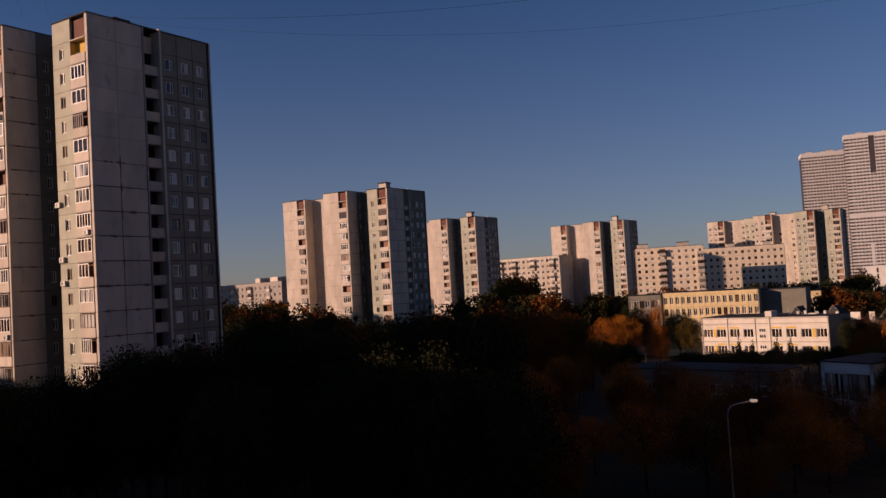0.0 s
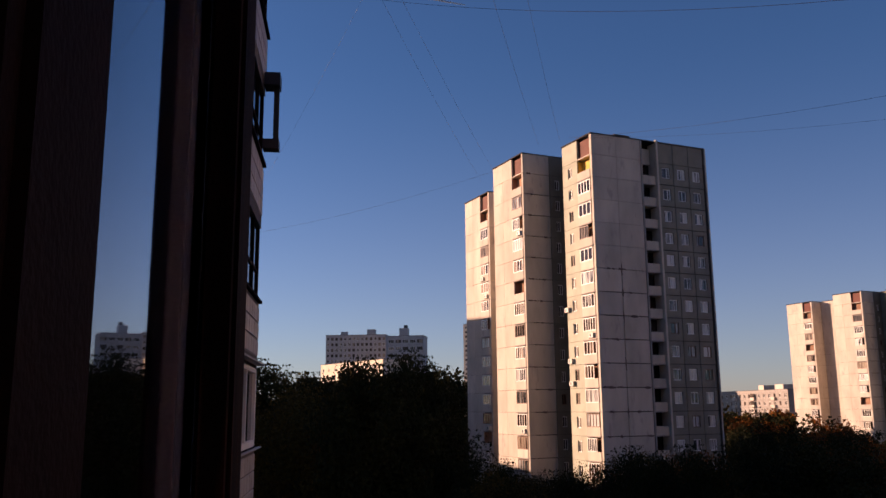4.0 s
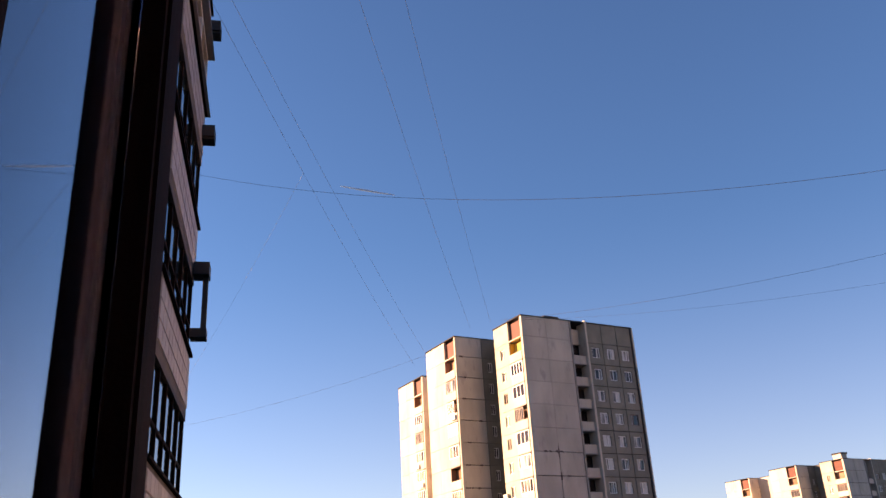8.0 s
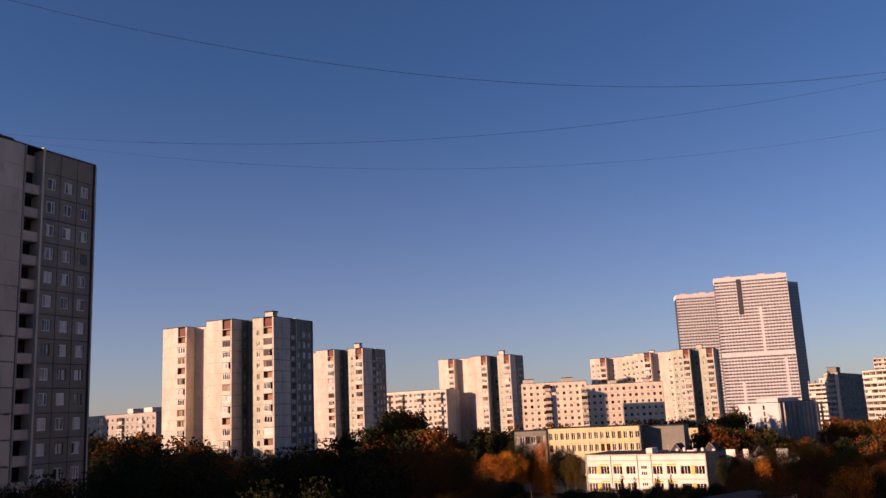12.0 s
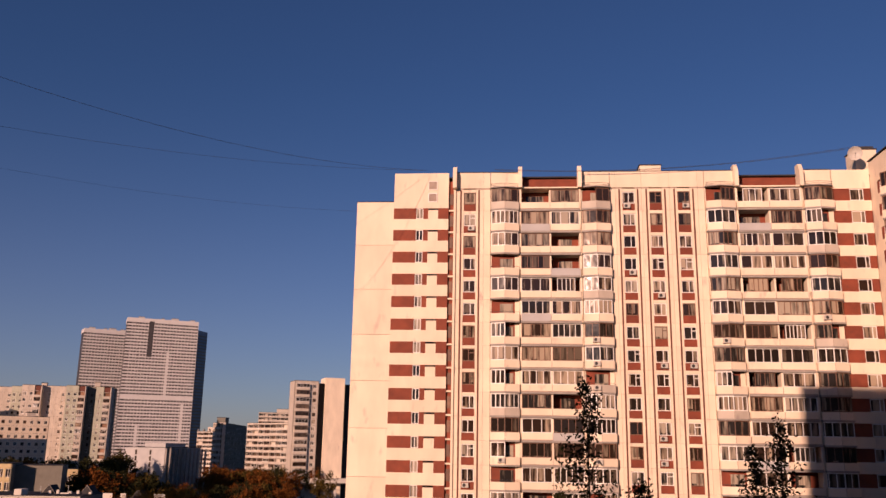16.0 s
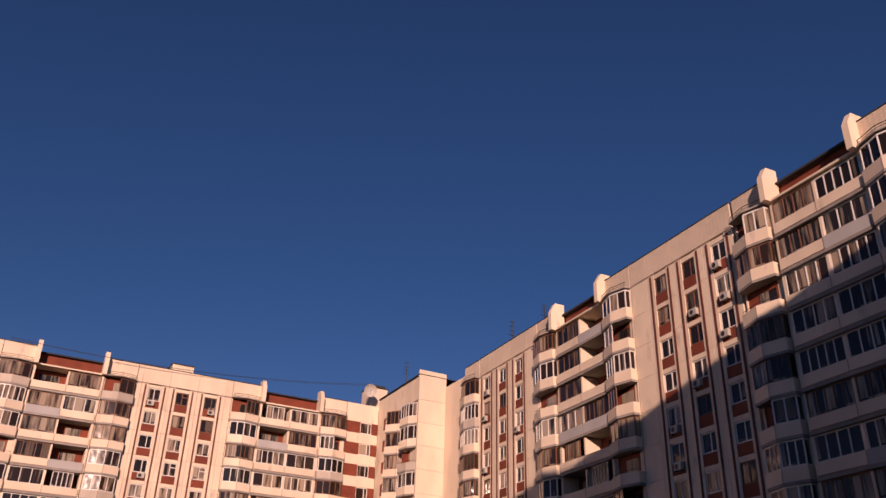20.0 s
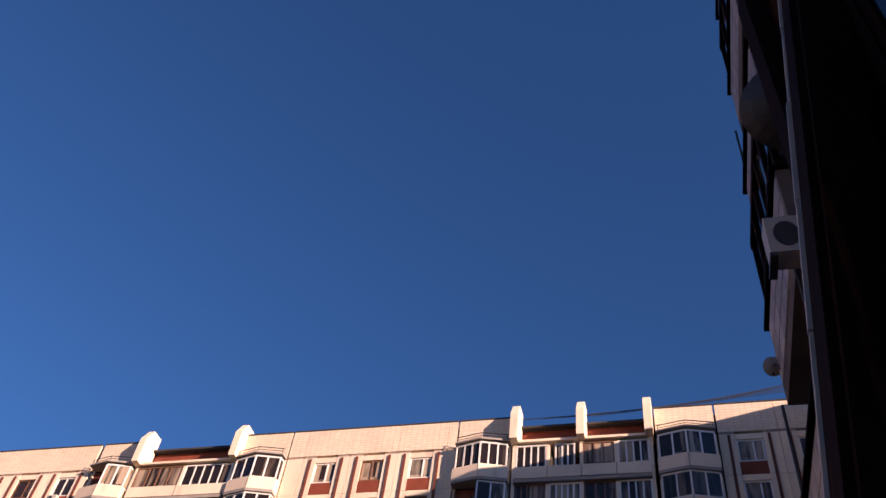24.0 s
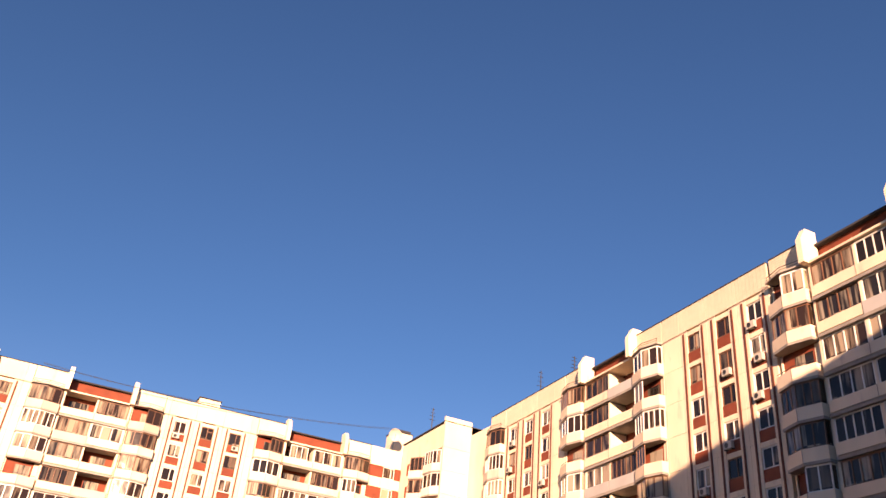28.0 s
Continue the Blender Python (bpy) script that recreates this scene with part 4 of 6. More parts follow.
def tiled_balcony(x0, x1, y_front, z, style, tiles=2, near=1):
    """A balcony of the near wall: slab, tiled front and side, and what its owner put above."""
    w = x1 - x0
    # slab and coping take dark skins here, putting their shade into the colour
    p = part("balcony", Shape(TILE_BED).box(0, w, -1.15, 0, -0.16, 0.0), own, shift(x0, y_front, z))
    part("parapet", Shape(TILE_BED).box(0, w, -0.1, 0, 0, 1.06), p)
    part("side_wall", Shape(TILE_BED).box(0, 0.08, -1.15, -0.1, 0, 1.06), p)
    # the left column's near side is near-black in place of recess shade
    part("side_wall", Shape(TILE_BED if near < 0 else SHADE_SKIN).box(w - 0.08, w, -1.15, -0.1, 0, 1.06), p)
    part("coping", Shape(OLD_WOOD).box(-0.05, w + 0.05, -0.16, 0.06, 1.06, 1.11), p)
    if tiles:
        edge = 0 if near < 0 else w
        spots = [shift((i + 0.5) * tile_w + 0.03, 0.0, 0.06 + (j + 0.5) * tile_h) for i in range(int(w / tile_w)) for j in range(3)]
        spots += [pose(edge, -0.15 - (i + 0.5) * tile_w, 0.06 + (j + 0.5) * tile_h, 0, 0, 90) for i in range(2) for j in range(3) if near < 0]
        if tiles == 2:
            for m in spots:
                part("tile", TILE_MESH, p, m)
        else:
            rest = Shape(TILE)
            for m in spots:
                base = len(rest.v)
                rest.v += [tuple(m @ v.co) for v in TILE_MESH.vertices]
                rest.f += [tuple(base + k for k in f.vertices) for f in TILE_MESH.polygons]
            part("tiles", rest, p, kind="stuff")
    if style == "wood":
        g = Shape(OLD_WOOD)
        for x in np.linspace(0.05, w - 0.05, 6):
            g.box(x - 0.04, x + 0.04, -0.1, -0.02, 1.11, 2.62)
        g.box(0, w, -0.11, -0.01, 2.55, 2.68).box(0, w, -0.1, -0.02, 1.11, 1.2).box(0, w, -0.09, -0.03, 1.62, 1.68)
        for s in (0.0, w - 0.08):
            g.box(s, s + 0.08, -1.15, -1.07, 1.11, 2.62).box(s, s + 0.08, -1.15, -0.1, 2.55, 2.68).box(s, s + 0.08, -1.15, -0.1, 1.11, 1.2).box(s, s + 0.08, -0.62, -0.54, 1.2, 2.55)
        gl = part("glazing", g, p, None, "brown wooden balcony glazing")
        part("pane", Shape(DARK_GLASS).box(0.05, w - 0.05, -0.065, -0.055, 1.2, 2.55).box(0.035, 0.045, -1.1, -0.1, 1.2, 2.55).box(w - 0.045, w - 0.035, -1.1, -0.1, 1.2, 2.55), gl)
    elif style == "white":
        g = Shape(WHITE)
        for x in np.linspace(0.05, w - 0.05, 4):
            g.box(x - 0.05, x + 0.05, -0.12, 0.0, 1.11, 2.5)
        g.box(0, w, -0.13, 0.0, 2.42, 2.55).box(0, w, -0.12, 0.0, 1.11, 1.22)
        for s in (0.0, w - 0.1):
            g.box(s, s + 0.1, -1.15, -1.05, 1.11, 2.5).box(s, s + 0.1, -1.15, -0.12, 2.42, 2.55).box(s, s + 0.1, -1.15, -0.12, 1.11, 1.22)
        gl = part("glazing", g, p, None, "white plastic balcony glazing")
        part("pane", Shape(GLASS).box(0.05, w - 0.05, -0.07, -0.06, 1.22, 2.42).box(0.045, 0.055, -1.1, -0.1, 1.22, 2.42).box(w - 0.055, w - 0.045, -1.1, -0.1, 1.22, 2.42), gl)
        part("sill", Shape(STEEL).box(-0.08, w + 0.08, -0.1, 0.12, 1.08, 1.1), p)
        part("hood", Shape(STEEL).box(-0.1, w + 0.1, -0.2, 0.14, 2.56, 2.59), p)
    else:
        part("rail", Shape(BLACK_METAL).bar((0, -0.05, 1.25), (w, -0.05, 1.25), 0.02).bar((0.05, -0.05, 1.1), (0.05, -0.05, 2.6), 0.02).bar((w - 0.05, -0.05, 1.1), (w - 0.05, -0.05, 2.6), 0.02), p)
    return p


LEFT_STYLE = ["wood", "wood", "open", "white", "white", "wood", "wood", "wood", "white", "open", "wood", "wood", "white", "wood", "wood", "open"]
RIGHT_STYLE = ["wood", "open", "wood", "white", "white", "wood", "open", "wood", "open", "wood", "open", "wood", "wood", "wood", "open", "wood"]
for i, z in enumerate(FLOORS):
    if i < 15:
        tiled_balcony(-16.2, -11.6, -1.62, 15.42 + 2.66 * (i - 5), LEFT_STYLE[i], 2 if i in (4, 5) else 1, 1)
    tiled_balcony(5.95, 8.45, -1.36 - 0.054 * min(14, max(0, z - 19)), z, RIGHT_STYLE[i], 2 if 7 <= i <= 9 else 1, -1)
    for x in (-9.6, -6.4, 3.6) if i < 15 else (3.6,):
        window(own, shift(x, -2.78, z + 0.9), 1.4, 1.5, (0, 0.38, 1), WHITE if rnd.random() < 0.6 else WOOD, DARK_GLASS)
for a, c in ((-17.2, -10.3), (-8.9, -7.1), (-5.7, -4.2), (-4.2, -2.4), (2.3, 2.9), (4.3, 8.6)):
    part("wall_strip", Shape(PINK).box(a, c, -3.1, -2.7, -1, 45.7 if a < -4.5 else 48.6), own)
for x in (-9.6, -6.4, 3.6):
    s = Shape(PINK)
    for z in [-2.8] + FLOORS[:15 if x < 0 else 16]:
        s.box(x - 0.7, x + 0.7, -3.1, -2.72, z + 2.4, min(z + STOREY + 0.9, 45.7 if x < 0 else 48.6))
    part("spandrels", s, own)
# the wall beside the left balconies stands farther out, with a column of recessed windows
for a, c in ((-11.6, -11.35), (-10.15, -9.3)):
    part("pier", Shape(PINK).box(a, c, -2.7, -1.78, -1, 41.0), own)
s = Shape(PINK)
for i in range(15):
    z = 15.42 + 2.66 * (i - 5)
    s.box(-11.35, -10.15, -2.7, -1.79, z - 0.36, z + 0.85)
    window(own, shift(-10.75, -1.95, z + 0.85), 1.2, 1.45, (0, 0.4, 1), WHITE if i % 3 else WOOD, DARK_GLASS, split=False)
    part("sill", Shape(STEEL).box(-11.38, -10.12, -1.93, -1.72, z + 0.85, z + 0.87), own)
part("spandrels", s, own)
# metal brackets and boxes that stand out from the balconies
for z, h, y in ((19.4, 1.5, -1.3), (23.65, 0.3, -1.35), (26.3, 0.3, -1.35)):
    part("bracket", Shape(BLACK_METAL).box(-16.1, -15.7, -1.6, y, z + h - 0.25, z + h).box(-15.95, -15.85, y - 0.12, y - 0.02, z, z + h).box(-16.05, -15.75, -1.6, y, z, z + 0.18), own, None, "dark steel bracket on a balcony front")

# the window itself: corner posts, panes and sash of the bay that the camera leans out of
bay_window = thing("bay_window", pose(0, 0, 0), "open brown wooden bay window with old painted frames and glass", "window")
W0, W1 = 13.75, 16.6


def sash(name, a, c, off, end, text):
    """A glazed wooden leaf that stands along the line from a to c."""
    a, c = Vector(a), Vector(c)
    way = (c - a).normalized()
    turn = math.degrees(math.atan2(way.y, way.x))
    w = (c - a).length
    f = Shape(OLD_WOOD)
    for x0, x1 in ((0, off), (w - end, w)):
        f.box(x0, x1, -0.012, 0.022, W0, W1)
        f.box(x0 + 0.02, x1 - 0.02, -0.018, -0.012, W0, W1)
    f.box(off, w - end, -0.012, 0.022, W0, W0 + 0.08).box(off, w - end, -0.012, 0.022, W1 - 0.08, W1)
    ob = part(name, f, bay_window, pose(a.x, a.y, 0, 0, 0, turn), text)
    part("pane", Shape(CLEAR).box(0.06, w - 0.06, -0.004, 0.004, W0 + 0.06, W1 - 0.06), ob)
    return ob


CLEAR = bpy.data.materials.new("clear_glass")
CLEAR.use_nodes = True
_b = CLEAR.node_tree.nodes["Principled BSDF"]
_b.inputs["Base Color"].default_value = (0.66, 0.61, 0.73, 1)
_b.inputs["Roughness"].default_value = 0.015
_b.inputs["Transmission Weight"].default_value = 1.0
_b.inputs["IOR"].default_value = 1.52
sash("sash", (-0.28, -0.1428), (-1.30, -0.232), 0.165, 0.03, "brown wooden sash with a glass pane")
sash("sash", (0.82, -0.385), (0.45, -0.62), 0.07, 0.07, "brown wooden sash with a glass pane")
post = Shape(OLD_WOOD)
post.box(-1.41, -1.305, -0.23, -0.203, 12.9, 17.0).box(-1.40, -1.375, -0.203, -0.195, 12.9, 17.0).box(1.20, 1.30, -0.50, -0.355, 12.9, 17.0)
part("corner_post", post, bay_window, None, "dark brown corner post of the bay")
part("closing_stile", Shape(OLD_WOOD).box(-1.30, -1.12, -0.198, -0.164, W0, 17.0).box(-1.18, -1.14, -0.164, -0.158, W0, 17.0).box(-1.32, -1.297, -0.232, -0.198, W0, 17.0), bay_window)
# the stile of a tilted vent leaf: its foot stands farther out than its head
LEAN = -0.1325


def leaning(shape):
    shape.v = [(x, y + LEAN * (z - 15.574), z) for x, y, z in shape.v]
    return shape


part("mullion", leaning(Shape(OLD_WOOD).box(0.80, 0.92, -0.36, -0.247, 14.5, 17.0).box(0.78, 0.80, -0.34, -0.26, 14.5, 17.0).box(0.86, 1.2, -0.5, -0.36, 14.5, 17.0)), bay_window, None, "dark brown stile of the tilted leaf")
strip = Shape(UNIT)
for k in range(9):
    z = 14.5 + k * 0.278
    d = 0.003 * ((k * 7) % 4)
    strip.box(0.914, 0.926, -0.247, -0.239 - d * 0.4, z, z + 0.278 - d)
part("strip", leaning(strip), bay_window, None, "pale worn paint along the edge of the stile")
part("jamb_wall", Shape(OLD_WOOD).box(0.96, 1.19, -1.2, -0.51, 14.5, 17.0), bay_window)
part("jamb", Shape(WOOD).box(0.93, 0.955, -0.43, -0.40, 14.5, 17.0), bay_window, None, "reddish brown batten")
inner = Shape(OLD_WOOD)
inner.box(-1.40, 1.27, -0.60, -0.42, 16.62, 17.0).box(-1.40, 1.27, -0.62, -0.44, 12.8, 13.74)
part("bay_frame", inner, bay_window)
# near-black walls put the darkness behind the glass into their colour
part("side_wall", Shape(SHADE_SKIN).box(-1.40, -1.3, -2.7, -0.31, 12.8, 17.0), bay_window)
part("side_wall", Shape(SHADE_SKIN).box(1.17, 1.27, -2.7, -0.51, 12.8, 17.0), bay_window)
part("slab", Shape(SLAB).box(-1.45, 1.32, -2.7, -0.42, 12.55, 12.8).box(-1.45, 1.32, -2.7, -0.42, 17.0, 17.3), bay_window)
part("room_wall", Shape(SHADE_SKIN).box(-1.3, 1.17, -2.7, -2.6, 12.8, 17.0), bay_window)


# ---- lower and farther buildings ----
def facing(az_left, far_left, az_right, far_right, z):
    """The pose of a front between two places: the origin at its right end, u to the left, v towards the viewer. Also its length."""
    l, r = Vector(spot(az_left, far_left)), Vector(spot(az_right, far_right))
    d = l - r
    return pose(r.x, r.y, z, 0, 0, math.degrees(math.atan2(d.y, d.x))), d.length


def block(name, az_left, far_left, az_right, far_right, rise, storeys, cols, label, walls, depth=12, storey=2.8, first=0, win=(1.3, 1.4), attic=0.8, category="apartment building", odds=0.6, bands=(), side_cols=0, base=None, pane=None, leaves=(0, 0.5, 1), small=(), flank=None):
    """A panel block with single windows, its roof at the given rise over the eye."""
    rnd = random.Random(len(label) * 7 + storeys)
    far = (far_left + far_right) / 2
    top = 14.5 + rise * far
    m, length = facing(az_left, far_left, az_right, far_right, 0)
    b = thing(name, m, label, category)
    low = base if base is not None else min(-10, top - attic - storeys * storey - 3)
    # core coloured near-black, as unlit rooms would look
    core = Shape(SHADE_SKIN)
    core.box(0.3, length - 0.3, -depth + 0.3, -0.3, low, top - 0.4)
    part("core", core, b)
    step = length / cols
    s = Shape(walls)
    for i in range(storeys):
        z = top - attic - (storeys - i) * storey
        for k in range(cols):
            u = (k + 0.5) * step
            if k in small:
                s.box(u - step / 2, u + step / 2, -0.3, 0, z + 0.02, z + storey - 0.02)
                for h in (0.7, 1.9):
                    window(b, shift(u, 0.075, z + h), 1.4, 0.8, leaves, WHITE, pane or GLASS, split=False)
                continue
            wall_piece(u - step / 2, u + step / 2, z + 0.02, z + storey - 0.02, 0.3, (u - win[0] / 2, u + win[0] / 2, z + 0.85, z + 0.85 + win[1]), shape=s)
        for k in [k for k in range(cols) if k not in small]:
            u = (k + 0.5) * step
            window(b, shift(u, -0.12, z + 0.85), win[0], win[1], leaves, WHITE if rnd.random() < odds else WOOD, pane or GLASS, split=False)
    part("wall", s, b, kind="stuff")
    s = Shape(walls)
    s.box(0, length, -0.3, 0, top - attic, top).box(0, length, -0.3, 0, low, top - attic - storeys * storey)
    s.box(0, length, -depth, -depth + 0.3, low, top)
    part("cornice", s, b)
    for x, turn in ((0, 90), (length, -90)):
        e = Shape(flank or walls)
        e.box(-depth if turn == 90 else 0, 0 if turn == 90 else depth, -0.3, 0, low, top - 0.01)
        part("end_wall", e, b, pose(x, 0, 0, 0, 0, turn))
    for k in range(side_cols):
        for i in range(storeys):
            z = top - attic - (storeys - i) * storey
            window(b, pose(0, 0, 0, 0, 0, 90) @ shift(-(k + 0.5) * depth / side_cols, 0.075, z + 0.85), win[0], win[1], (0, 0.5, 1), WHITE, GLASS, split=False)
    part("roof", Shape(ROOFING).box(-0.1, length + 0.1, -depth - 0.1, 0.1, top, top + 0.12), b)
    return b, length, top, rnd


def balconies(b, u, w, top, attic, storeys, storey, v=0.0, seed=1, glazed=0.7):
    rnd = random.Random(seed)
    for i in range(storeys):
        z = top - attic - (storeys - i) * storey
        p = part("balcony", shared(("balcony", round(w, 2)), lambda: Shape(PINK, SLAB).box(-w / 2, w / 2, 0.85, 0.95, 0, 1.0).box(-w / 2, -w / 2 + 0.1, 0, 0.85, 0, 1.0).box(w / 2 - 0.1, w / 2, 0, 0.85, 0, 1.0).box(-w / 2, w / 2, 0, 0.95, -0.12, 0, 1)), b, shift(u, v, z))
        if rnd.random() < glazed:
            window(p, shift(0, 0.9, 1.0), round(w - 0.1, 2), 1.45, (0, 0.25, 0.5, 0.75, 1), WHITE if rnd.random() < 0.5 else WOOD, DARK_GLASS, split=False, name="glazing")


# nine-storey blocks
b, n, top, _ = block("panel_block", 38.05, 330, 33.75, 331, 0.0312, 9, 10, "long nine-storey panel block in evening sun", CREAM, storey=2.35, win=(1.0, 1.1), pane=DARK_GLASS)
for k in (0.5, 6.0):
    balconies(b, k * n / 10, 2.3, top, 0.8, 9, 2.35, 0.02, int(k))
for u in (7, 22):
    part("vent_house", Shape(PINK, ROOFING).box(u - 2, u + 2, -7, -4, top, top + 1.6).box(u - 2.2, u + 2.2, -7.2, -3.8, top + 1.6, top + 1.8, 1), b)
b, n, top, _ = block("panel_block", 33.9, 362, 28.9, 366, 0.0262, 9, 13, "nine-storey cream panel block with a building's shadow across it", CREAM, storey=2.7, win=(1.1, 1.2), pane=DARK_GLASS)
for u in (6, 20):
    part("vent_house", Shape(PINK, ROOFING).box(u - 1.6, u + 1.6, -7, -4, top, top + 1.6).box(u - 1.8, u + 1.8, -7.2, -3.8, top + 1.6, top + 1.8, 1), b)
b, n, top, _ = block("panel_block", 47.4, 420, 43.0, 400, 0.0290, 9, 14, "distant nine-storey block behind autumn trees", PINK, storey=2.7, pane=DARK_GLASS)
for k in (1, 5, 9, 12):
    balconies(b, (k + 0.5) * n / 14, 2.6, top, 0.8, 9, 2.7, 0.02, k)
b, n, top, _ = block("panel_block", 65.6, 376, 61.6, 330, 0.0170, 5, 14, "low panel block between two towers behind the trees", SLAB, storey=2.8, pane=DARK_GLASS)
for k in (2, 6, 10):
    balconies(b, (k + 0.5) * n / 14, 2.6, top, 0.8, 5, 2.8, 0.02, k)
for u0, u1 in ((8, 14), (22, 26)):
    part("vent_house", Shape(PINK).box(u0, u1, -8, -3, top, top + 2), b)
# blocks beyond the park on the left
b, n, top, _ = block("panel_block", 91.2, 420, 87.2, 415, 0.0862, 16, 14, "grey high panel block in shade beyond the park", GREY_WALL, storey=2.7, base=-12, win=(1.2, 1.4))
for u0, u1, h in ((6, 10, 3), (20, 23, 2)):
    part("vent_house", Shape(GREY_WALL).box(u0, u1, -8, -4, top, top + h), b)
b, n, top, _ = block("panel_block", 87.1, 395, 84.7, 392, 0.0851, 12, 5, "grey high block with long balconies in shade beyond the park", GREY_WALL, storey=3.3, base=-12, win=(2.6, 1.5), leaves=(0, 0.33, 0.66, 1))
part("lift_house", Shape(GREY_WALL, ROOFING).box(8, 12, -8, -4, top, top + 4).box(8.5, 10, -7, -5, top + 4, top + 5.4, 1), b)
b, n, top, _ = block("low_block", 91.5, 332, 87.4, 293, 0.0545, 3, 10, "low sunlit block seen over the tree tops", CREAM, storey=3.0, base=-8)
block("panel_block", 82.0, 520, 80.6, 515, 0.0985, 18, 4, "slim sunlit block far off beside the tower", CREAM, storey=2.8, base=-12)
# buildings on the right of the park
def slab_block(az_left, far_left, az_right, far_right, rise, storeys, bays, label, walls, storey=2.8, depth=12, base=-10):
    """A long slab with a loggia row on every storey: parapets, cross walls, dark glazing set back."""
    rnd = random.Random(storeys * 5 + bays)
    m, n = facing(az_left, far_left, az_right, far_right, 0)
    top = 14.5 + rise * (far_left + far_right) / 2
    b = thing("panel_block", m, label, "apartment building")
    part("body", Shape(walls).box(0, n, -depth, -1.4, base, top), b)
    part("roof", Shape(ROOFING, walls).box(-0.1, n + 0.1, -depth - 0.1, 0.1, top, top + 0.15).box(0, n, -1.4, 0.0, top - 0.7, top - 0.02, 1), b)
    step = n / bays
    for k in range(bays + 1):
        part("cross_wall", shared(("cross_wall", storeys, base), lambda: Shape(walls).box(-0.12, 0.12, -1.4, -0.06, base, top - 0.7)), b, shift(min(max(k * step, 0.12), n - 0.12)))
    for i in range(storeys):
        z = top - 0.7 - (i + 1) * storey
        lg = part("loggia_row", shared(("loggia_row", round(n, 2)), lambda: Shape(walls, SLAB).box(0, n, -0.12, 0, 0.1, 1.15).box(0, n, -1.4, 0.04, -0.08, 0.1, 1)), b, shift(0, 0, z))
        for k in range(bays):
            if rnd.random() < 0.8:
                window(lg, shift((k + 0.5) * step, -0.25 if rnd.random() < 0.5 else -1.2, 1.15), round(step - 0.4, 2), 1.5, (0, 0.33, 0.66, 1), WHITE if rnd.random() < 0.5 else WOOD, DARK_GLASS, split=False, name="glazing")
    return b, n, top


b, n, top = slab_block(17.19, 466, 13.0, 428, 0.0262, 10, 11, "long pale slab block with rows of loggias", PINK)
for u in (9, 24):
    part("vent_house", Shape(PINK, ROOFING).box(u - 1.5, u + 1.5, -7, -4, top, top + 1.5).box(u - 1.7, u + 1.7, -7.2, -3.8, top + 1.5, top + 1.7, 1), b)
b, n, top = slab_block(16.52, 640, 14.0, 640, 0.0375, 14, 9, "pale block with setbacks far behind a slab", PINK)
part("setback", Shape(PINK, ROOFING).box(n * 0.1, n * 0.55, -9, -1.5, top, top + 2.6).box(n * 0.1 - 0.2, n * 0.55 + 0.2, -9.2, -1.3, top + 2.6, top + 2.8, 1), b)
b, n, top = slab_block(20.26, 620, 19.2, 606, 0.0150, 10, 3, "pale stepped block far behind the trees", PINK)
part("setback", Shape(PINK).box(0, n * 0.5, -8, -1.5, top, top + 3), b)
b, n, top = slab_block(19.32, 492, 18.73, 470, 0.0250, 11, 4, "sunlit narrow end of a stepped block with balconies", PINK, depth=1.6)
# the dim wall tone deepens the shade on this flank by colour
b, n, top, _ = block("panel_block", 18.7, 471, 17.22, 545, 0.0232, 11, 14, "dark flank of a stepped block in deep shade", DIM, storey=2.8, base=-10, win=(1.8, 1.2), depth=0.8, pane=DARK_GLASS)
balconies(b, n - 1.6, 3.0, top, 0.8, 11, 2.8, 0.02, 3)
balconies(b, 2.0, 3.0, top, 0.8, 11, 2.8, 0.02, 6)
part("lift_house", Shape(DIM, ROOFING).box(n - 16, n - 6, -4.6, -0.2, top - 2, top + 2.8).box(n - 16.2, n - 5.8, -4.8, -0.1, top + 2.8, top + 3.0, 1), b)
b, n, top, _ = block("apartment_tower", 14.33, 350, 12.75, 352, 0.0742, 15, 3, "cream tower with balconies and a flat canopy at its foot", PINK, storey=2.8, base=-8, win=(1.4, 1.4), depth=10)
balconies(b, n * 0.66, 5.4, top, 0.8, 15, 2.8, 0.02, 4, 0.95)
# recess walls get the near-black joint colour in place of shade
part("recess", Shape(JOINT).box(-3.0, 0, -10, -3.0, -8, top - 0.5), b)
part("recess", Shape(JOINT).box(-14.5, -11.0, -12, -4.0, -8, top - 0.5), b)
part("blank_wing", Shape(CREAM).box(-11.0, -3.0, -10, -1.0, -8, 14.5 + 0.079 * 352), b, None, "blank cream wall panel beside a dark recess")
part("canopy", Shape(PLASTER).box(-16, 9, -2, 3.0, 0.8, 2.6).box(-0.4, 0.4, 1.5, 2.5, -8, 0.8).box(-8.4, -7.6, 1.5, 2.5, -8, 0.8).box(6, 9, -2, 2.5, -8, 0.8), b)
# civic hall with slits
m, n = facing(24.45, 330, 22.1, 322, 0)
hall = thing("civic_hall", m, "windowless white hall with two rows of slits and ribbed side", "public building")
top = 14.5 + 0.0005 * 326
part("wall", Shape(GREY_WALL).box(0, n, -26, 0, -8, top - 1.2).box(0, n * 0.52, -14, 0.05, -8, top + 0.4), hall)
for u in (0.36, 0.72):
    for k in range(6):
        part("window", shared(("slit_window",), lambda: Shape(DARK_GLASS).box(-0.35, 0.35, -0.02, 0.03, 0, 1.6)), hall, shift(n * u, 0.05, top - 3.6 - k * 2.1))
m2, n2 = facing(22.05, 321, 19.7, 345, 0)
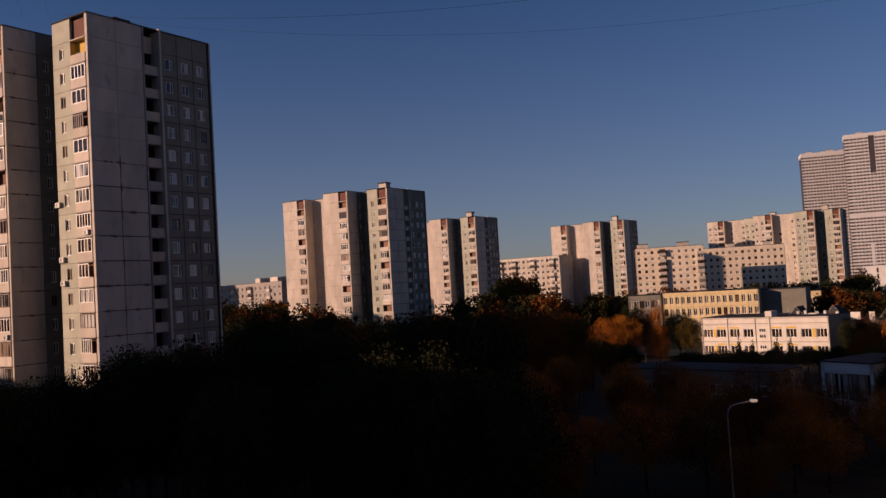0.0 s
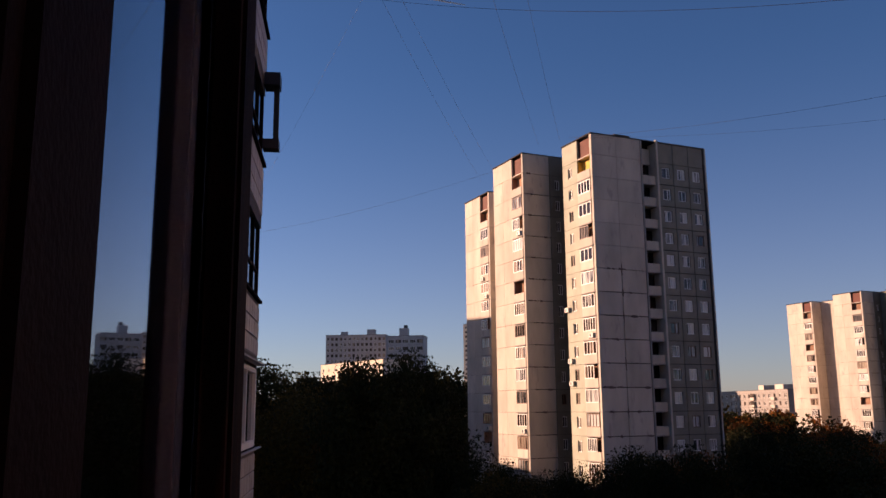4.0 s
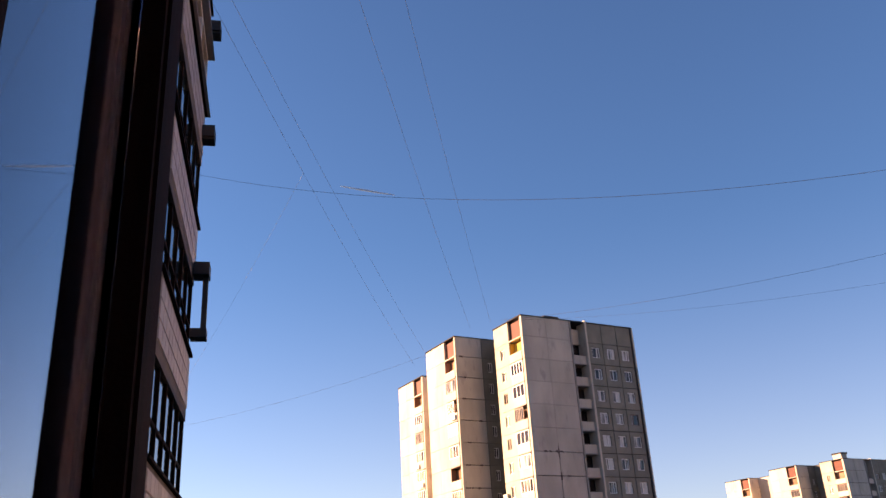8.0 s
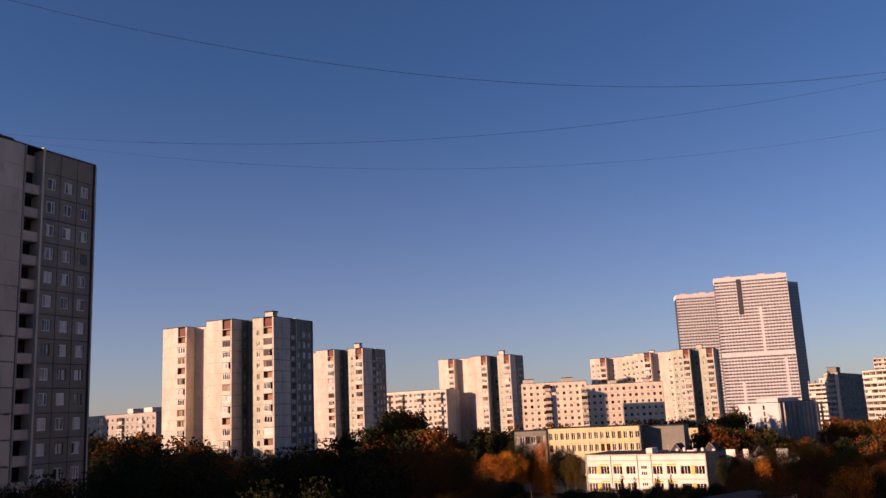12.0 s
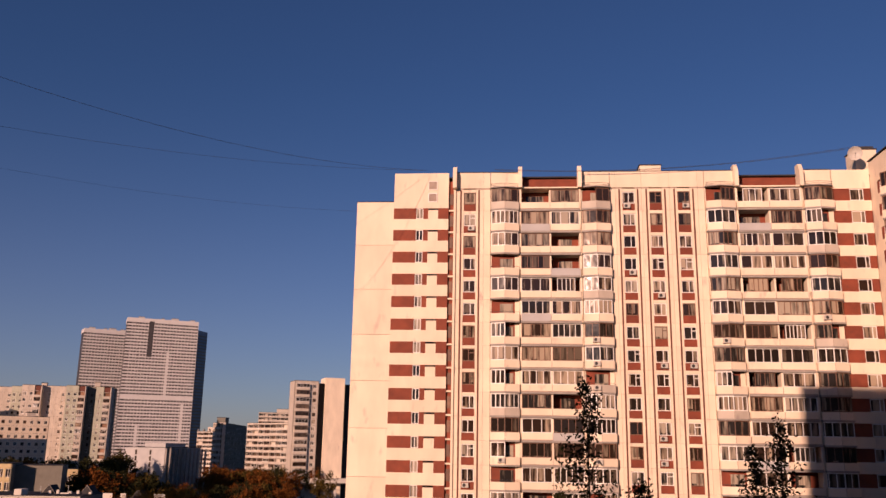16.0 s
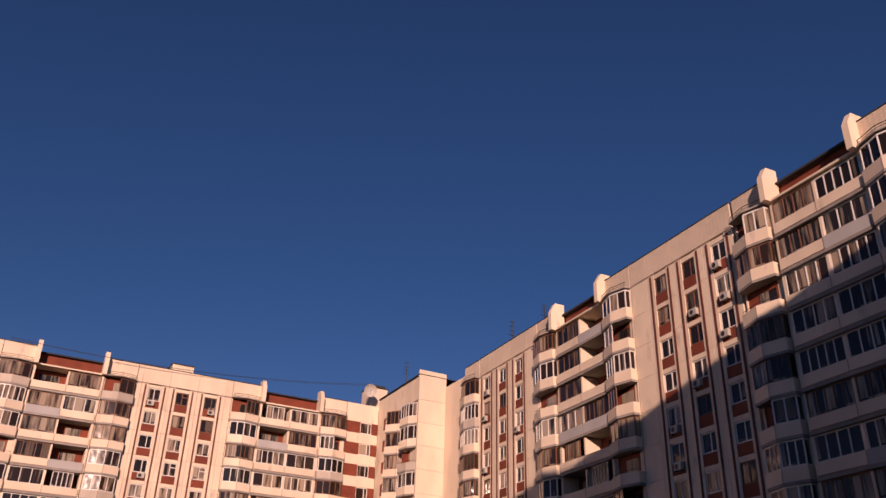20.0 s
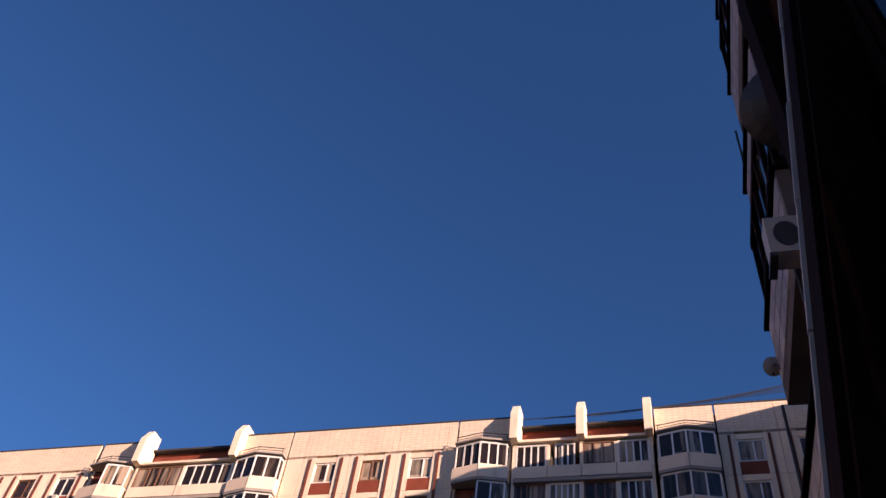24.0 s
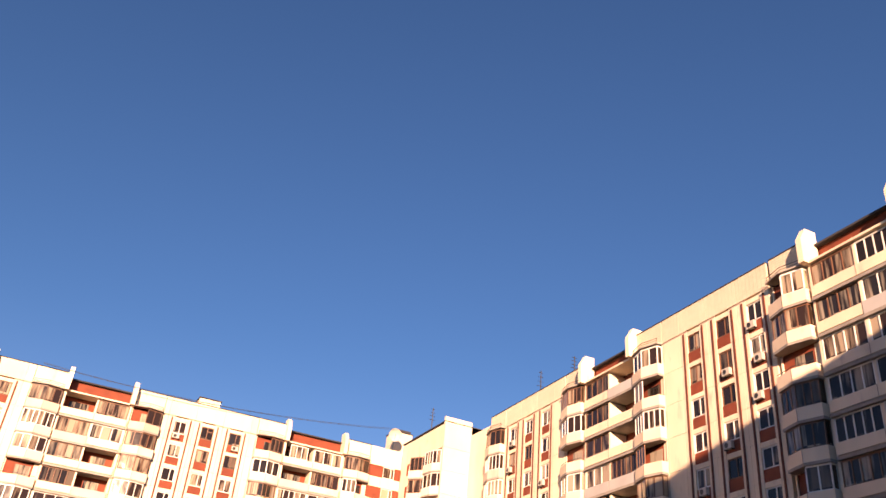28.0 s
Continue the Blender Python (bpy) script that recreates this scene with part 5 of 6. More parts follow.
for k in range(11):
    part("rib", shared(("hall_rib",), lambda: Shape(SLAB).box(-0.35, 0.35, 0, 0.5, -8, top - 1.4)), hall, m.inverted() @ m2 @ shift(k * n2 / 10))
part("roof", Shape(ROOFING, GREY_WALL).box(-0.1, n + 0.1, -26.1, 0.1, top - 1.2, top - 1.0), hall)
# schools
# the flank tone paints shade on the end turned from the sun
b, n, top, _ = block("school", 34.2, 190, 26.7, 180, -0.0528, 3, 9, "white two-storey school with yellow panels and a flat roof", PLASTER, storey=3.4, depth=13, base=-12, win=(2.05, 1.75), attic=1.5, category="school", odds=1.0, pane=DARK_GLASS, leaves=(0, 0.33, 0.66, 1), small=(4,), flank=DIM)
for k in (1, 8):
    for i in range(3):
        part("colour_panel", Shape(YELLOW).box(-0.3, 0.3, 0.003, 0.05, 0.85, 2.6), b, shift(k * n / 9, 0, top - 1.5 - (i + 1) * 3.4), "yellow panel between windows")
for k in (2, 3, 6, 7):
    for i in range(3):
        part("colour_panel", Shape(YELLOW).box(-1.0, 1.0, 0.003, 0.04, 2.68, 3.0), b, shift((k + 0.5) * n / 9, 0, top - 1.5 - (i + 1) * 3.4), "yellow panel over a window")
for u in (0.12, n * 0.44, n * 0.555, n * 0.78, n - 0.12):
    part("downpipe", Shape(PLASTER).bar((u, 0.1, -10), (u, 0.1, top - 0.1), 0.09), b)
for z in (top - 0.25, top - 1.3, top - 5.0):
    part("string_course", Shape(SLAB).box(0, n, 0.003, 0.10, z, z + 0.12), b)
part("parapet_hut", Shape(PLASTER).box(n * 0.42, n * 0.47, -3, 0.06, top, top + 1.2), b)
def gable(u, half, v0, v1, z, h, mats):
    """A gabled dormer across the roof, ridge along v, with pale bargeboards."""
    g = Shape(*mats)
    base = len(g.v)
    for v in (v0, v1):
        g.v += [(u - half, v, z), (u + half, v, z), (u, v, z + h)]
    q = base
    g.f += [(q, q + 2, q + 1), (q + 3, q + 4, q + 5), (q, q + 3, q + 5, q + 2), (q + 1, q + 2, q + 5, q + 4), (q, q + 1, q + 4, q + 3)]
    g.i += [0] * 5
    g.bar((u - half - 0.1, v1 + 0.05, z), (u, v1 + 0.05, z + h + 0.1), 0.045, 1, 4).bar((u + half + 0.1, v1 + 0.05, z), (u, v1 + 0.05, z + h + 0.1), 0.045, 1, 4)
    return g


for u in (n * 0.33, n * 0.05):
    part("dormer", gable(u, 1.3, -11, -7, top, 1.7, (ROOFING, SLAB)), b, None, "dark gabled dormer with pale edges")
part("dormer", gable(-8.0, 1.4, -14, -9, top - 1.05, 1.8, (ROOFING, SLAB)), b)
for k in range(5):
    u = n * (0.02 + 0.07 * k + 0.03 * (k * 0.618 % 1))
    part("roof_vent", Shape(PLASTER).box(u - 0.25, u + 0.25, -7.0, -6.5, top, top + 0.5 + 0.4 * (k * 0.618 % 1)), b)
for u, w in ((-3, 0.9), (-6, 0.5), (-13, 1.1), (n * 0.2, 0.8)):
    part("parapet_piece", Shape(PLASTER).box(u - w, u + w, -6.4, -6.2, top - 1.2 if u < 0 else top, top + 0.35), b)
part("lamp_mast", Shape(STEEL).bar((n * 0.16, -5, top), (n * 0.16, -5, top + 1.8), 0.05).bar((n * 0.36, -5, top), (n * 0.36, -5, top + 1.6), 0.05), b)
# rear wing coloured dim in place of the shade over it
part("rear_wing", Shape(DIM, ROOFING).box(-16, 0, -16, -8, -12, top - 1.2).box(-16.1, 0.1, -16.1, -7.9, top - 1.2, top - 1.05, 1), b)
# flank, side wing and annex carry their shade as a dim wall tone
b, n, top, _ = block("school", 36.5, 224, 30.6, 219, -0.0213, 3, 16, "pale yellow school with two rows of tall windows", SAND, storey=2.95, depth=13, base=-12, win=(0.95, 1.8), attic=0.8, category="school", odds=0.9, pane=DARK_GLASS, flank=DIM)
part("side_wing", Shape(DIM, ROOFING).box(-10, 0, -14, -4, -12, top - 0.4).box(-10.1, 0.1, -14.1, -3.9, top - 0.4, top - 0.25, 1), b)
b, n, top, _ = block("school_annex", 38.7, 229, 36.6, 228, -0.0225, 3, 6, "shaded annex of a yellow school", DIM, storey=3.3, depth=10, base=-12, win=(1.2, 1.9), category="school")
b, n, top, _ = block("low_shop", 29.1, 262, 27.0, 262, -0.0265, 1, 6, "low pale pavilion among the trees", SAND, storey=3.2, depth=8, base=-12, win=(1.5, 1.2), category="shop")
b, n, top, _ = block("pavilion", 27.35, 86, 24.5, 83, -0.1045, 1, 2, "small white pavilion behind bare branches", WHITE, storey=3.6, depth=8, base=-1, win=(2.6, 2.4), attic=0.6, category="pavilion", leaves=(0, 0.33, 0.66, 1))
# garage walls coloured dim for the shade they stand in
b, n, top, _ = block("garage_row", 39.5, 108, 30.0, 98, -0.1085, 1, 7, "long low dark garage row behind shrubs", DIM, storey=3.0, depth=7, base=-1, win=(1.8, 1.2), attic=0.5, category="garage")

# skyscrapers
for az_l, az_r, az_rr, far, rise, name in ((25.10, 20.72, 20.12, 950, 0.1372, 1), (27.56, 25.0, 24.6, 1010, 0.1222, 2)):
    m, n = facing(az_l, far, az_r, far + 6, 0)
    top = 14.5 + rise * far
    b = thing("skyscraper", m, "very tall white apartment skyscraper banded with windows" if name == 1 else "tall white apartment skyscraper partly behind another", "skyscraper")
    part("core", Shape(TOWER_BAND).box(0.5, n - 0.5, -24, -0.5, -10, top - 3), b)
    part("crown", Shape(TOWER_WHITE).box(0, n, -24, 0, top - 4.5, top), b)
    m2, n2 = facing(az_r, far + 6, az_rr, far + 22, 0)
    part("side_face", Shape(TOWER_BLUE).box(0, n2, -0.6, 0, -10, top - 9), b, m.inverted() @ m2, "blue-grey glazed side")
    rise_n = int((top - 4.5) / 3.35)
    floor = shared(("skyscraper_floor", name), lambda: Shape(TOWER_WHITE).box(0, n, -0.5, 0, 0, 1.6))
    piers = Shape(TOWER_WHITE)
    for k in range(int(n / 3.2)):
        piers.box(k * 3.2, k * 3.2 + 0.5, -0.5, -0.06, -10, top - 4.5)
    part("pier", piers, b, kind="stuff")
    for u, w, h in ((0.08, 5, 2.0), (0.33, 7, 2.6), (0.5, 3, 1.8), (0.8, 6, 2.2)):
        part("roof_unit", Shape(GREY_WALL, ROOFING).box(n * u - w / 2, n * u + w / 2, -14, -6, top, top + h).box(n * u - w / 2 - 0.2, n * u + w / 2 + 0.2, -14.2, -5.8, top + h, top + h + 0.25, 1), b)
    side_bands = Shape(TOWER_BAND)
    for k in range(rise_n):
        part("floor_band", floor, b, shift(0, 0, top - 4.5 - (k + 1) * 3.35))
        side_bands.box(0, n2, -0.4, 0.12, top - 12 - (k + 1) * 3.35, top - 10.5 - (k + 1) * 3.35)
    part("side_bands", side_bands, b, m.inverted() @ m2, kind="stuff")
    if name == 1:
        for u, z0, z1, w in ((0.66, 0.72, 0.98, 5.0), (0.40, 0.42, 0.76, 3.0), (0.14, 0.12, 0.40, 3.0), (0.74, 0.0, 0.24, 3.0)):
            part("recess", Shape(TOWER_BAND if w > 4 else TOWER_WHITE).box(n * u - w / 2, n * u + w / 2, 0.005, 0.25, top * z0, top * z1), b)
        part("belt", Shape(TOWER_WHITE).box(0, n, -0.4, 0.2, top * 0.415, top * 0.415 + 4), b)

# unseen neighbours, added to shade the park and one tower and hold a cable
for x0, x1, y0, y1, h, label in ((-192, -156, -64, -50, 43.7, "unseen plain block added to shade a tower"), (-112, -97.5, -34, -19, 67.9, "unseen plain block added to hold a cable end"), (-172, -128, -52, -40, 21.0, "unseen plain block added to shade the park"), (-127.8, -80, -52, -40, 38.0, "unseen taller block added to shade the park"), (-79.8, -29, -52, -40, 25.4, "unseen plain block added to shade the park")):
    b = thing("panel_block", pose(0, 0, 0), label, "apartment building")
    part("wall", Shape(PINK).box(x0, x1, y0, y1, -2, h), b)
    part("roof", Shape(ROOFING).box(x0 - 0.1, x1 + 0.1, y0 - 0.1, y1 + 0.1, h, h + 0.12), b)


# ---- ground ----
def ground_sheet():
    radii = [0, 15, 30, 50, 75, 100, 120, 140, 160, 180, 210, 260, 400, 800, 2000, 4500]
    n = 72
    v = [(0, 0, 0)]
    for r in radii[1:]:
        for k in range(n):
            a = 2 * math.pi * k / n
            x, y = r * math.cos(a), r * math.sin(a)
            v.append((x, y, ground_at(x, y) + (noise.noise((x * 0.03, y * 0.03, 0)) * 0.4 if 20 < r < 400 else 0)))
    f = [(0, 1 + k, 1 + (k + 1) % n) for k in range(n)]
    for j in range(len(radii) - 2):
        a, b = 1 + j * n, 1 + (j + 1) * n
        f += [(a + k, b + k, b + (k + 1) % n, a + (k + 1) % n) for k in range(n)]
    me = bpy.data.meshes.new("ground")
    me.from_pydata(v, [], f)
    me.materials.append(EARTH)
    return me


tagged(new("ground", ground_sheet()), "dark courtyard ground covered in fallen leaves", "ground", kind="structure")


# ---- trees ----
def crown_mesh(name, mat, seed, leaves, shape, size):
    """A crown about 1 m high and wide in parts, made of clumps of single leaves with gaps between them."""
    g = np.random.default_rng(seed)
    clumps = []
    while len(clumps) < 110:
        p = g.uniform(-1, 1, 3)
        if shape == "round" and (p ** 2).sum() < 1:
            clumps.append(p * (0.42, 0.42, 0.36) + (0, 0, 0.62))
        elif shape == "tall" and math.hypot(p[0], p[1]) < 1 - 0.75 * abs(p[2] * 0.5 + 0.5):
            clumps.append(p * (0.24, 0.24, 0.42) + (0, 0, 0.58))
        elif shape == "cone" and math.hypot(p[0], p[1]) < 0.9 - 0.85 * (p[2] * 0.5 + 0.5):
            clumps.append(p * (0.30, 0.30, 0.44) + (0, 0, 0.52))
    clumps = np.array(clumps)
    n = leaves
    c = clumps[g.integers(0, len(clumps), n)] + np.clip(g.normal(0, 0.6, (n, 3)), -1, 1) * (0.085 if shape != "cone" else 0.05)
    a = g.normal(0, 1, (n, 3))
    a /= np.linalg.norm(a, axis=1)[:, None]
    b = np.cross(a, g.normal(0, 1, (n, 3)))
    b /= np.linalg.norm(b, axis=1)[:, None]
    s = size * g.uniform(0.6, 1.3, (n, 1))
    v = np.stack([c - a * s, c + b * s * 0.6, c + a * s, c - b * s * 0.6], 1).reshape(-1, 3)
    me = bpy.data.meshes.new(name)
    me.vertices.add(len(v))
    me.vertices.foreach_set("co", v.ravel())
    me.loops.add(4 * n)
    me.loops.foreach_set("vertex_index", np.arange(4 * n))
    me.polygons.add(n)
    me.polygons.foreach_set("loop_start", np.arange(0, 4 * n, 4))
    me.update(calc_edges=True)
    me.validate()
    me.materials.append(mat)
    return me


def trunk_mesh(seed, shape):
    rnd = random.Random(seed)
    s = Shape(BARK)
    pts = [Vector((0, 0, -0.05))]
    for k in range(1, 6):
        pts.append(Vector((rnd.uniform(-0.015, 0.015), rnd.uniform(-0.015, 0.015), k * 0.17)))
    for k in range(5):
        s.bar(pts[k], pts[k + 1], 0.022 * (1 - k / 5.6), sides=6, end=0.022 * (1 - (k + 1) / 5.6))
    spread = {"round": 0.33, "tall": 0.16, "cone": 0.2}[shape]
    for k in range(16):
        z = rnd.uniform(0.25, 0.58)
        t = rnd.uniform(0, 6.28)
        r = spread * rnd.uniform(0.6, 1.1)
        a = Vector((0, 0, z))
        c = a + Vector((math.cos(t) * r * 0.5, math.sin(t) * r * 0.5, r * 0.5))
        e = c + Vector((math.cos(t + 0.3) * r * 0.6, math.sin(t + 0.3) * r * 0.6, r * 0.5))
        s.bar(a, c, 0.008, sides=4, end=0.005)
        s.bar(c, e, 0.005, sides=4, end=0.001)
    return s.mesh("trunk")


KINDS = []
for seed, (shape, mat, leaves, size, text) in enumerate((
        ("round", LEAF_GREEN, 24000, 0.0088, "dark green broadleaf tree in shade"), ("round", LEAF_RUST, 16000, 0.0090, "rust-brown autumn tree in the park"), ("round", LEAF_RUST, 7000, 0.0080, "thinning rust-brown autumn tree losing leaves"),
        ("round", LEAF_OLIVE, 20000, 0.0088, "olive and yellow autumn tree"), ("tall", LEAF_AMBER, 14000, 0.0088, "tall amber birch in sun"), ("round", LEAF_AMBER, 14000, 0.0092, "bright amber autumn tree in the park"),
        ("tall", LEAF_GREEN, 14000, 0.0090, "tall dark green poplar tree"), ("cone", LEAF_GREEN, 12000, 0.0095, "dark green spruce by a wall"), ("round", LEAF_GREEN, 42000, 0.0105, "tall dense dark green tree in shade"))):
    t = thing("tree", pose(0, 0, -500), text, "tree", "park trees")
    part("trunk", trunk_mesh(seed + 40, shape), t)
    part("crown", crown_mesh("crown", mat, seed + 60, leaves, shape, size), t)
    KINDS.append(t)


def plant(k, x, y, height, wide, turn, sink=0.0):
    m = pose(x, y, ground_at(x, y) - sink, 0, 0, turn)
    ob = copy_thing(KINDS[k], m)
    ob.scale = (wide, wide, height)
    return ob


def skyline(az):
    """How high the tree tops may stand, as a slope from the eye, over the directions of the plan."""
    rows = [(0, -0.075), (10, -0.060), (14, -0.055), (20, -0.050), (24, -0.055), (28, -0.10), (34, -0.095), (36.5, -0.080), (38.5, -0.078), (41.2, -0.066), (42.3, -0.030), (43.5, -0.018), (44.8, -0.006), (46, 0.006), (47, -0.006), (49.2, -0.026), (51, -0.022), (53.6, -0.024), (55.7, -0.030), (57.3, -0.030), (59.5, -0.006), (61, -0.026), (63, -0.004), (65.3, -0.002), (67, -0.030), (69, -0.044), (73, -0.046), (75.7, -0.038), (79, -0.056), (81.3, 0.010), (82.5, 0.062), (85.5, 0.059), (87, 0.050), (88, 0.049), (91, 0.047), (93.5, 0.050), (95, 0.058), (97, 0.055), (130, 0.05)]
    for (a, s), (b, t) in zip(rows, rows[1:]):
        if a <= az <= b:
            return s + (t - s) * (az - a) / (b - a)
    return -0.075


BUILT = [(-101, 33, 30), (-118, 26, 18), (-128, 28, 16), (12, 110, 20), (-10, 110, 14)]


def clear(x, y):
    if 98 < y < 120 and -24 < x < 60 or x > 36 or y < 9 and x > -60:
        return False
    return all(math.hypot(x - a, y - b) > r * 0.72 for a, b, r in BUILT)


def in_the_way(az, far):
    """Where buildings, the street or the open ground before the schools leave no room for trees."""
    if 25.5 < az < 35.2 and 116 < far < 214 or 29 < az < 39.5 and 208 < far < 250:
        return True
    return 26 < az < 41 and 90 < far < 118 or 23 < az < 29 and 78 < far < 96


rnd = random.Random(4)
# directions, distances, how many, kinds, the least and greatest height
# amber crowns among the low near shrubs put sunlight into the leaf colour
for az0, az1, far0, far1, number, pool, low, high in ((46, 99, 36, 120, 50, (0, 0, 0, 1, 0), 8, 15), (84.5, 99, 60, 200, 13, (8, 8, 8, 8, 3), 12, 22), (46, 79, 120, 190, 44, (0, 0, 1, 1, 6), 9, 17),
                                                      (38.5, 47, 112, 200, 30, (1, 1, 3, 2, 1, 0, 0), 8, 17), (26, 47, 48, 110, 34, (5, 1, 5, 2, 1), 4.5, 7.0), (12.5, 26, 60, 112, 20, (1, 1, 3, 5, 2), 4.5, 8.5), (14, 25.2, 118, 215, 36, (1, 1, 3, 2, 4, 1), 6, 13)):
    count = 0
    for k in range(900):
        az, far = rnd.uniform(az0, az1), far0 + (far1 - far0) * rnd.random() ** 0.8
        x, y = spot(az, far)
        if not clear(x, y) or in_the_way(az, far):
            continue
        room = 14.5 + far * skyline(az) - ground_at(x, y)
        h = min(room * rnd.uniform(0.82, 1.0), rnd.uniform(low, high))
        if 72.5 < az <= 79.5 and far < 110:
            h = min(h, 14.5 - 0.074 * far)
        if 44 < az < 54 and far > 142 or 41 < az < 44.1 and far > 152:
            continue
        if 79.5 < az < 85.5 and far < 130:
            h = min(h, 14.5 - 0.055 * far)
        for line, x0, x1, floor in ((158, -114, -74, -2.5), (206, -156, -118, 3.0)):
            if y < line and x0 < x + 0.51 * (line - y) < x1:
                h = min(h, floor + 0.2 * (line - y) / 0.89 - ground_at(x, y))
        if h < 2.5:
            continue
        plant(rnd.choice(pool), x, y, h, h * rnd.uniform(0.75, 1.05), rnd.uniform(0, 360))
        count += 1
        if count >= number:
            break


def woods(rows, label):
    """Many far trees as one mass of leaves: rows of x, y, height, width, material."""
    g = np.random.default_rng(12)
    skins = (LEAF_GREEN, LEAF_OLIVE, LEAF_RUST, LEAF_AMBER)
    quads, index = [], []
    for x, y, h, w, k in rows:
        n = 2300
        clumps = g.normal(0, 1, (60, 3))
        clumps = clumps / np.linalg.norm(clumps, axis=1)[:, None] * g.uniform(0.3, 1, (60, 1)) ** 0.5 * (w * 0.45, w * 0.45, h * 0.40)
        c = clumps[g.integers(0, 60, n)] + np.clip(g.normal(0, 0.6, (n, 3)), -1, 1) * h * 0.07 + (x, y, ground_at(x, y) + h * 0.57)
        a = g.normal(0, 1, (n, 3))
        a /= np.linalg.norm(a, axis=1)[:, None]
        b = np.cross(a, g.normal(0, 1, (n, 3)))
        b /= np.linalg.norm(b, axis=1)[:, None]
        s = h * 0.020 * g.uniform(0.6, 1.3, (n, 1))
        quads.append(np.stack([c - a * s, c + b * s * 0.7, c + a * s, c - b * s * 0.7], 1).reshape(-1, 3))
        index.append(np.full(n, k))
    v, index = np.concatenate(quads), np.concatenate(index)
    n = len(index)
    me = bpy.data.meshes.new("far_woods")
    me.vertices.add(4 * n)
    me.vertices.foreach_set("co", v.ravel())
    me.loops.add(4 * n)
    me.loops.foreach_set("vertex_index", np.arange(4 * n))
    me.polygons.add(n)
    me.polygons.foreach_set("loop_start", np.arange(0, 4 * n, 4))
    for m in skins:
        me.materials.append(m)
    me.polygons.foreach_set("material_index", index)
    me.update(calc_edges=True)
    me.validate()
    return tagged(new("far_woods", me), label, "woods", kind="stuff")


FAR_ROWS = []
# directions, distances, number, slope of the tops at either end, materials
for az0, az1, far0, far1, number, top0, top1, pool in ((27.5, 43.2, 275, 330, 60, -0.014, -0.015, (0, 0, 1, 0, 2)), (22.5, 28.5, 220, 300, 26, -0.024, -0.020, (0, 0, 1, 0, 2)), (24.3, 26.5, 300, 318, 6, -0.006, -0.008, (0, 1, 1)), (12, 19.8, 300, 430, 44, -0.020, -0.021, (2, 0, 2, 1, 0)),
                                                       (14, 23, 225, 300, 30, -0.036, -0.040, (0, 2, 1, 2, 0)), (45.0, 46.9, 225, 290, 12, 0.010, 0.015, (0, 1, 1, 2)), (43.0, 49.5, 210, 260, 26, -0.012, -0.008, (2, 2, 1, 3, 0)), (43.5, 52, 205, 250, 24, -0.022, -0.026, (2, 2, 3, 1, 0)), (52, 59, 200, 290, 18, -0.030, -0.020, (0, 2, 1, 0)), (59, 60.5, 210, 290, 6, -0.005, -0.006, (0, 2)), (61.3, 67, 210, 290, 34, 0.0, 0.004, (0, 2, 1, 0, 3)), (82, 93, 210, 270, 34, 0.050, 0.050, (0, 0, 0, 1))):
    for k in range(number):
        az, far = rnd.uniform(az0, az1), rnd.uniform(far0, far1)
        x, y = spot(az, far)
        slope = top0 + (top1 - top0) * (az - az0) / (az1 - az0)
        h = (14.5 + far * slope - ground_at(x, y)) * rnd.uniform(0.82, 1.0)
        FAR_ROWS.append((x, y, h, min(h, 14) * rnd.uniform(0.65, 1.0), rnd.choice(pool)))
woods(FAR_ROWS, "dense far woods in autumn colours between the buildings")
# amber trees in the sun before the schools, spruces at the school front
for az, far, el, k, w in ((41.4, 200, -0.058, 5, 1.1), (40.2, 202, -0.044, 5, 1.2), (39.1, 204, -0.042, 5, 1.3), (36.9, 206, -0.033, 4, 1.5), (35.6, 208, -0.044, 0, 1.2), (34.9, 206, -0.050, 3, 1.0), (23.3, 170, -0.043, 4, 1.3), (22.4, 172, -0.046, 5, 1.0), (20.9, 160, -0.042, 5, 1.1), (20.0, 150, -0.047, 1, 1.1), (24.8, 300, -0.003, 6, 0.8), (38.5, 208, -0.032, 0, 1.0), (37.8, 210, -0.034, 1, 0.9), (25.4, 173, -0.058, 0, 0.9), (24.5, 175, -0.052, 1, 0.9), (25.2, 74, -0.125, 2, 0.6), (27.5, 74, -0.115, 2, 0.6), (31.0, 82, -0.10, 2, 0.9)):
    x, y = spot(az, far)
    plant(k, x, y, 14.5 + far * el - ground_at(x, y), 7.5 * w, az * 17)
for az, el in ((32.0, -0.066), (31.2, -0.070), (29.8, -0.066), (29.0, -0.068)):
    x, y = spot(az, 172)
    plant(7, x, y, 14.5 + 172 * el - ground_at(x, y), 4.0, az * 31)
# dark green trees by the street before the cream tower
for k in range(9):
    az, far = 11.4 + 0.62 * k, 70 + 22 * (k * 0.618 % 1)
    x, y = spot(az, far)
    plant((0, 6, 0, 3)[k % 4], x, y, 14.5 - (0.063 + 0.014 * (k * 0.37 % 1)) * far - ground_at(x, y), 5.5, 37 * k)
# low dark shrubs before the school
for k in range(16):
    az, far = 26.2 + 0.62 * k, 138 + 14 * (k * 0.618 % 1)
    x, y = spot(az, far)
    plant((0, 0, 3)[k % 3], x, y, 14.5 - (0.086 + 0.006 * (k * 0.37 % 1)) * far - ground_at(x, y), 5.2, 61 * k)
for k in range(15):
    az, far = 66.3 + 1.02 * k, 58 + 9 * (k * 0.618 % 1)
    plant((0, 1, 0, 3, 0)[k % 5], *spot(az, far), (14.5 + far * (skyline(az) - (0.024 if az > 72.5 else 0.0))) * (0.88 + 0.12 * (k * 0.37 % 1)), 7.5, 47 * k)
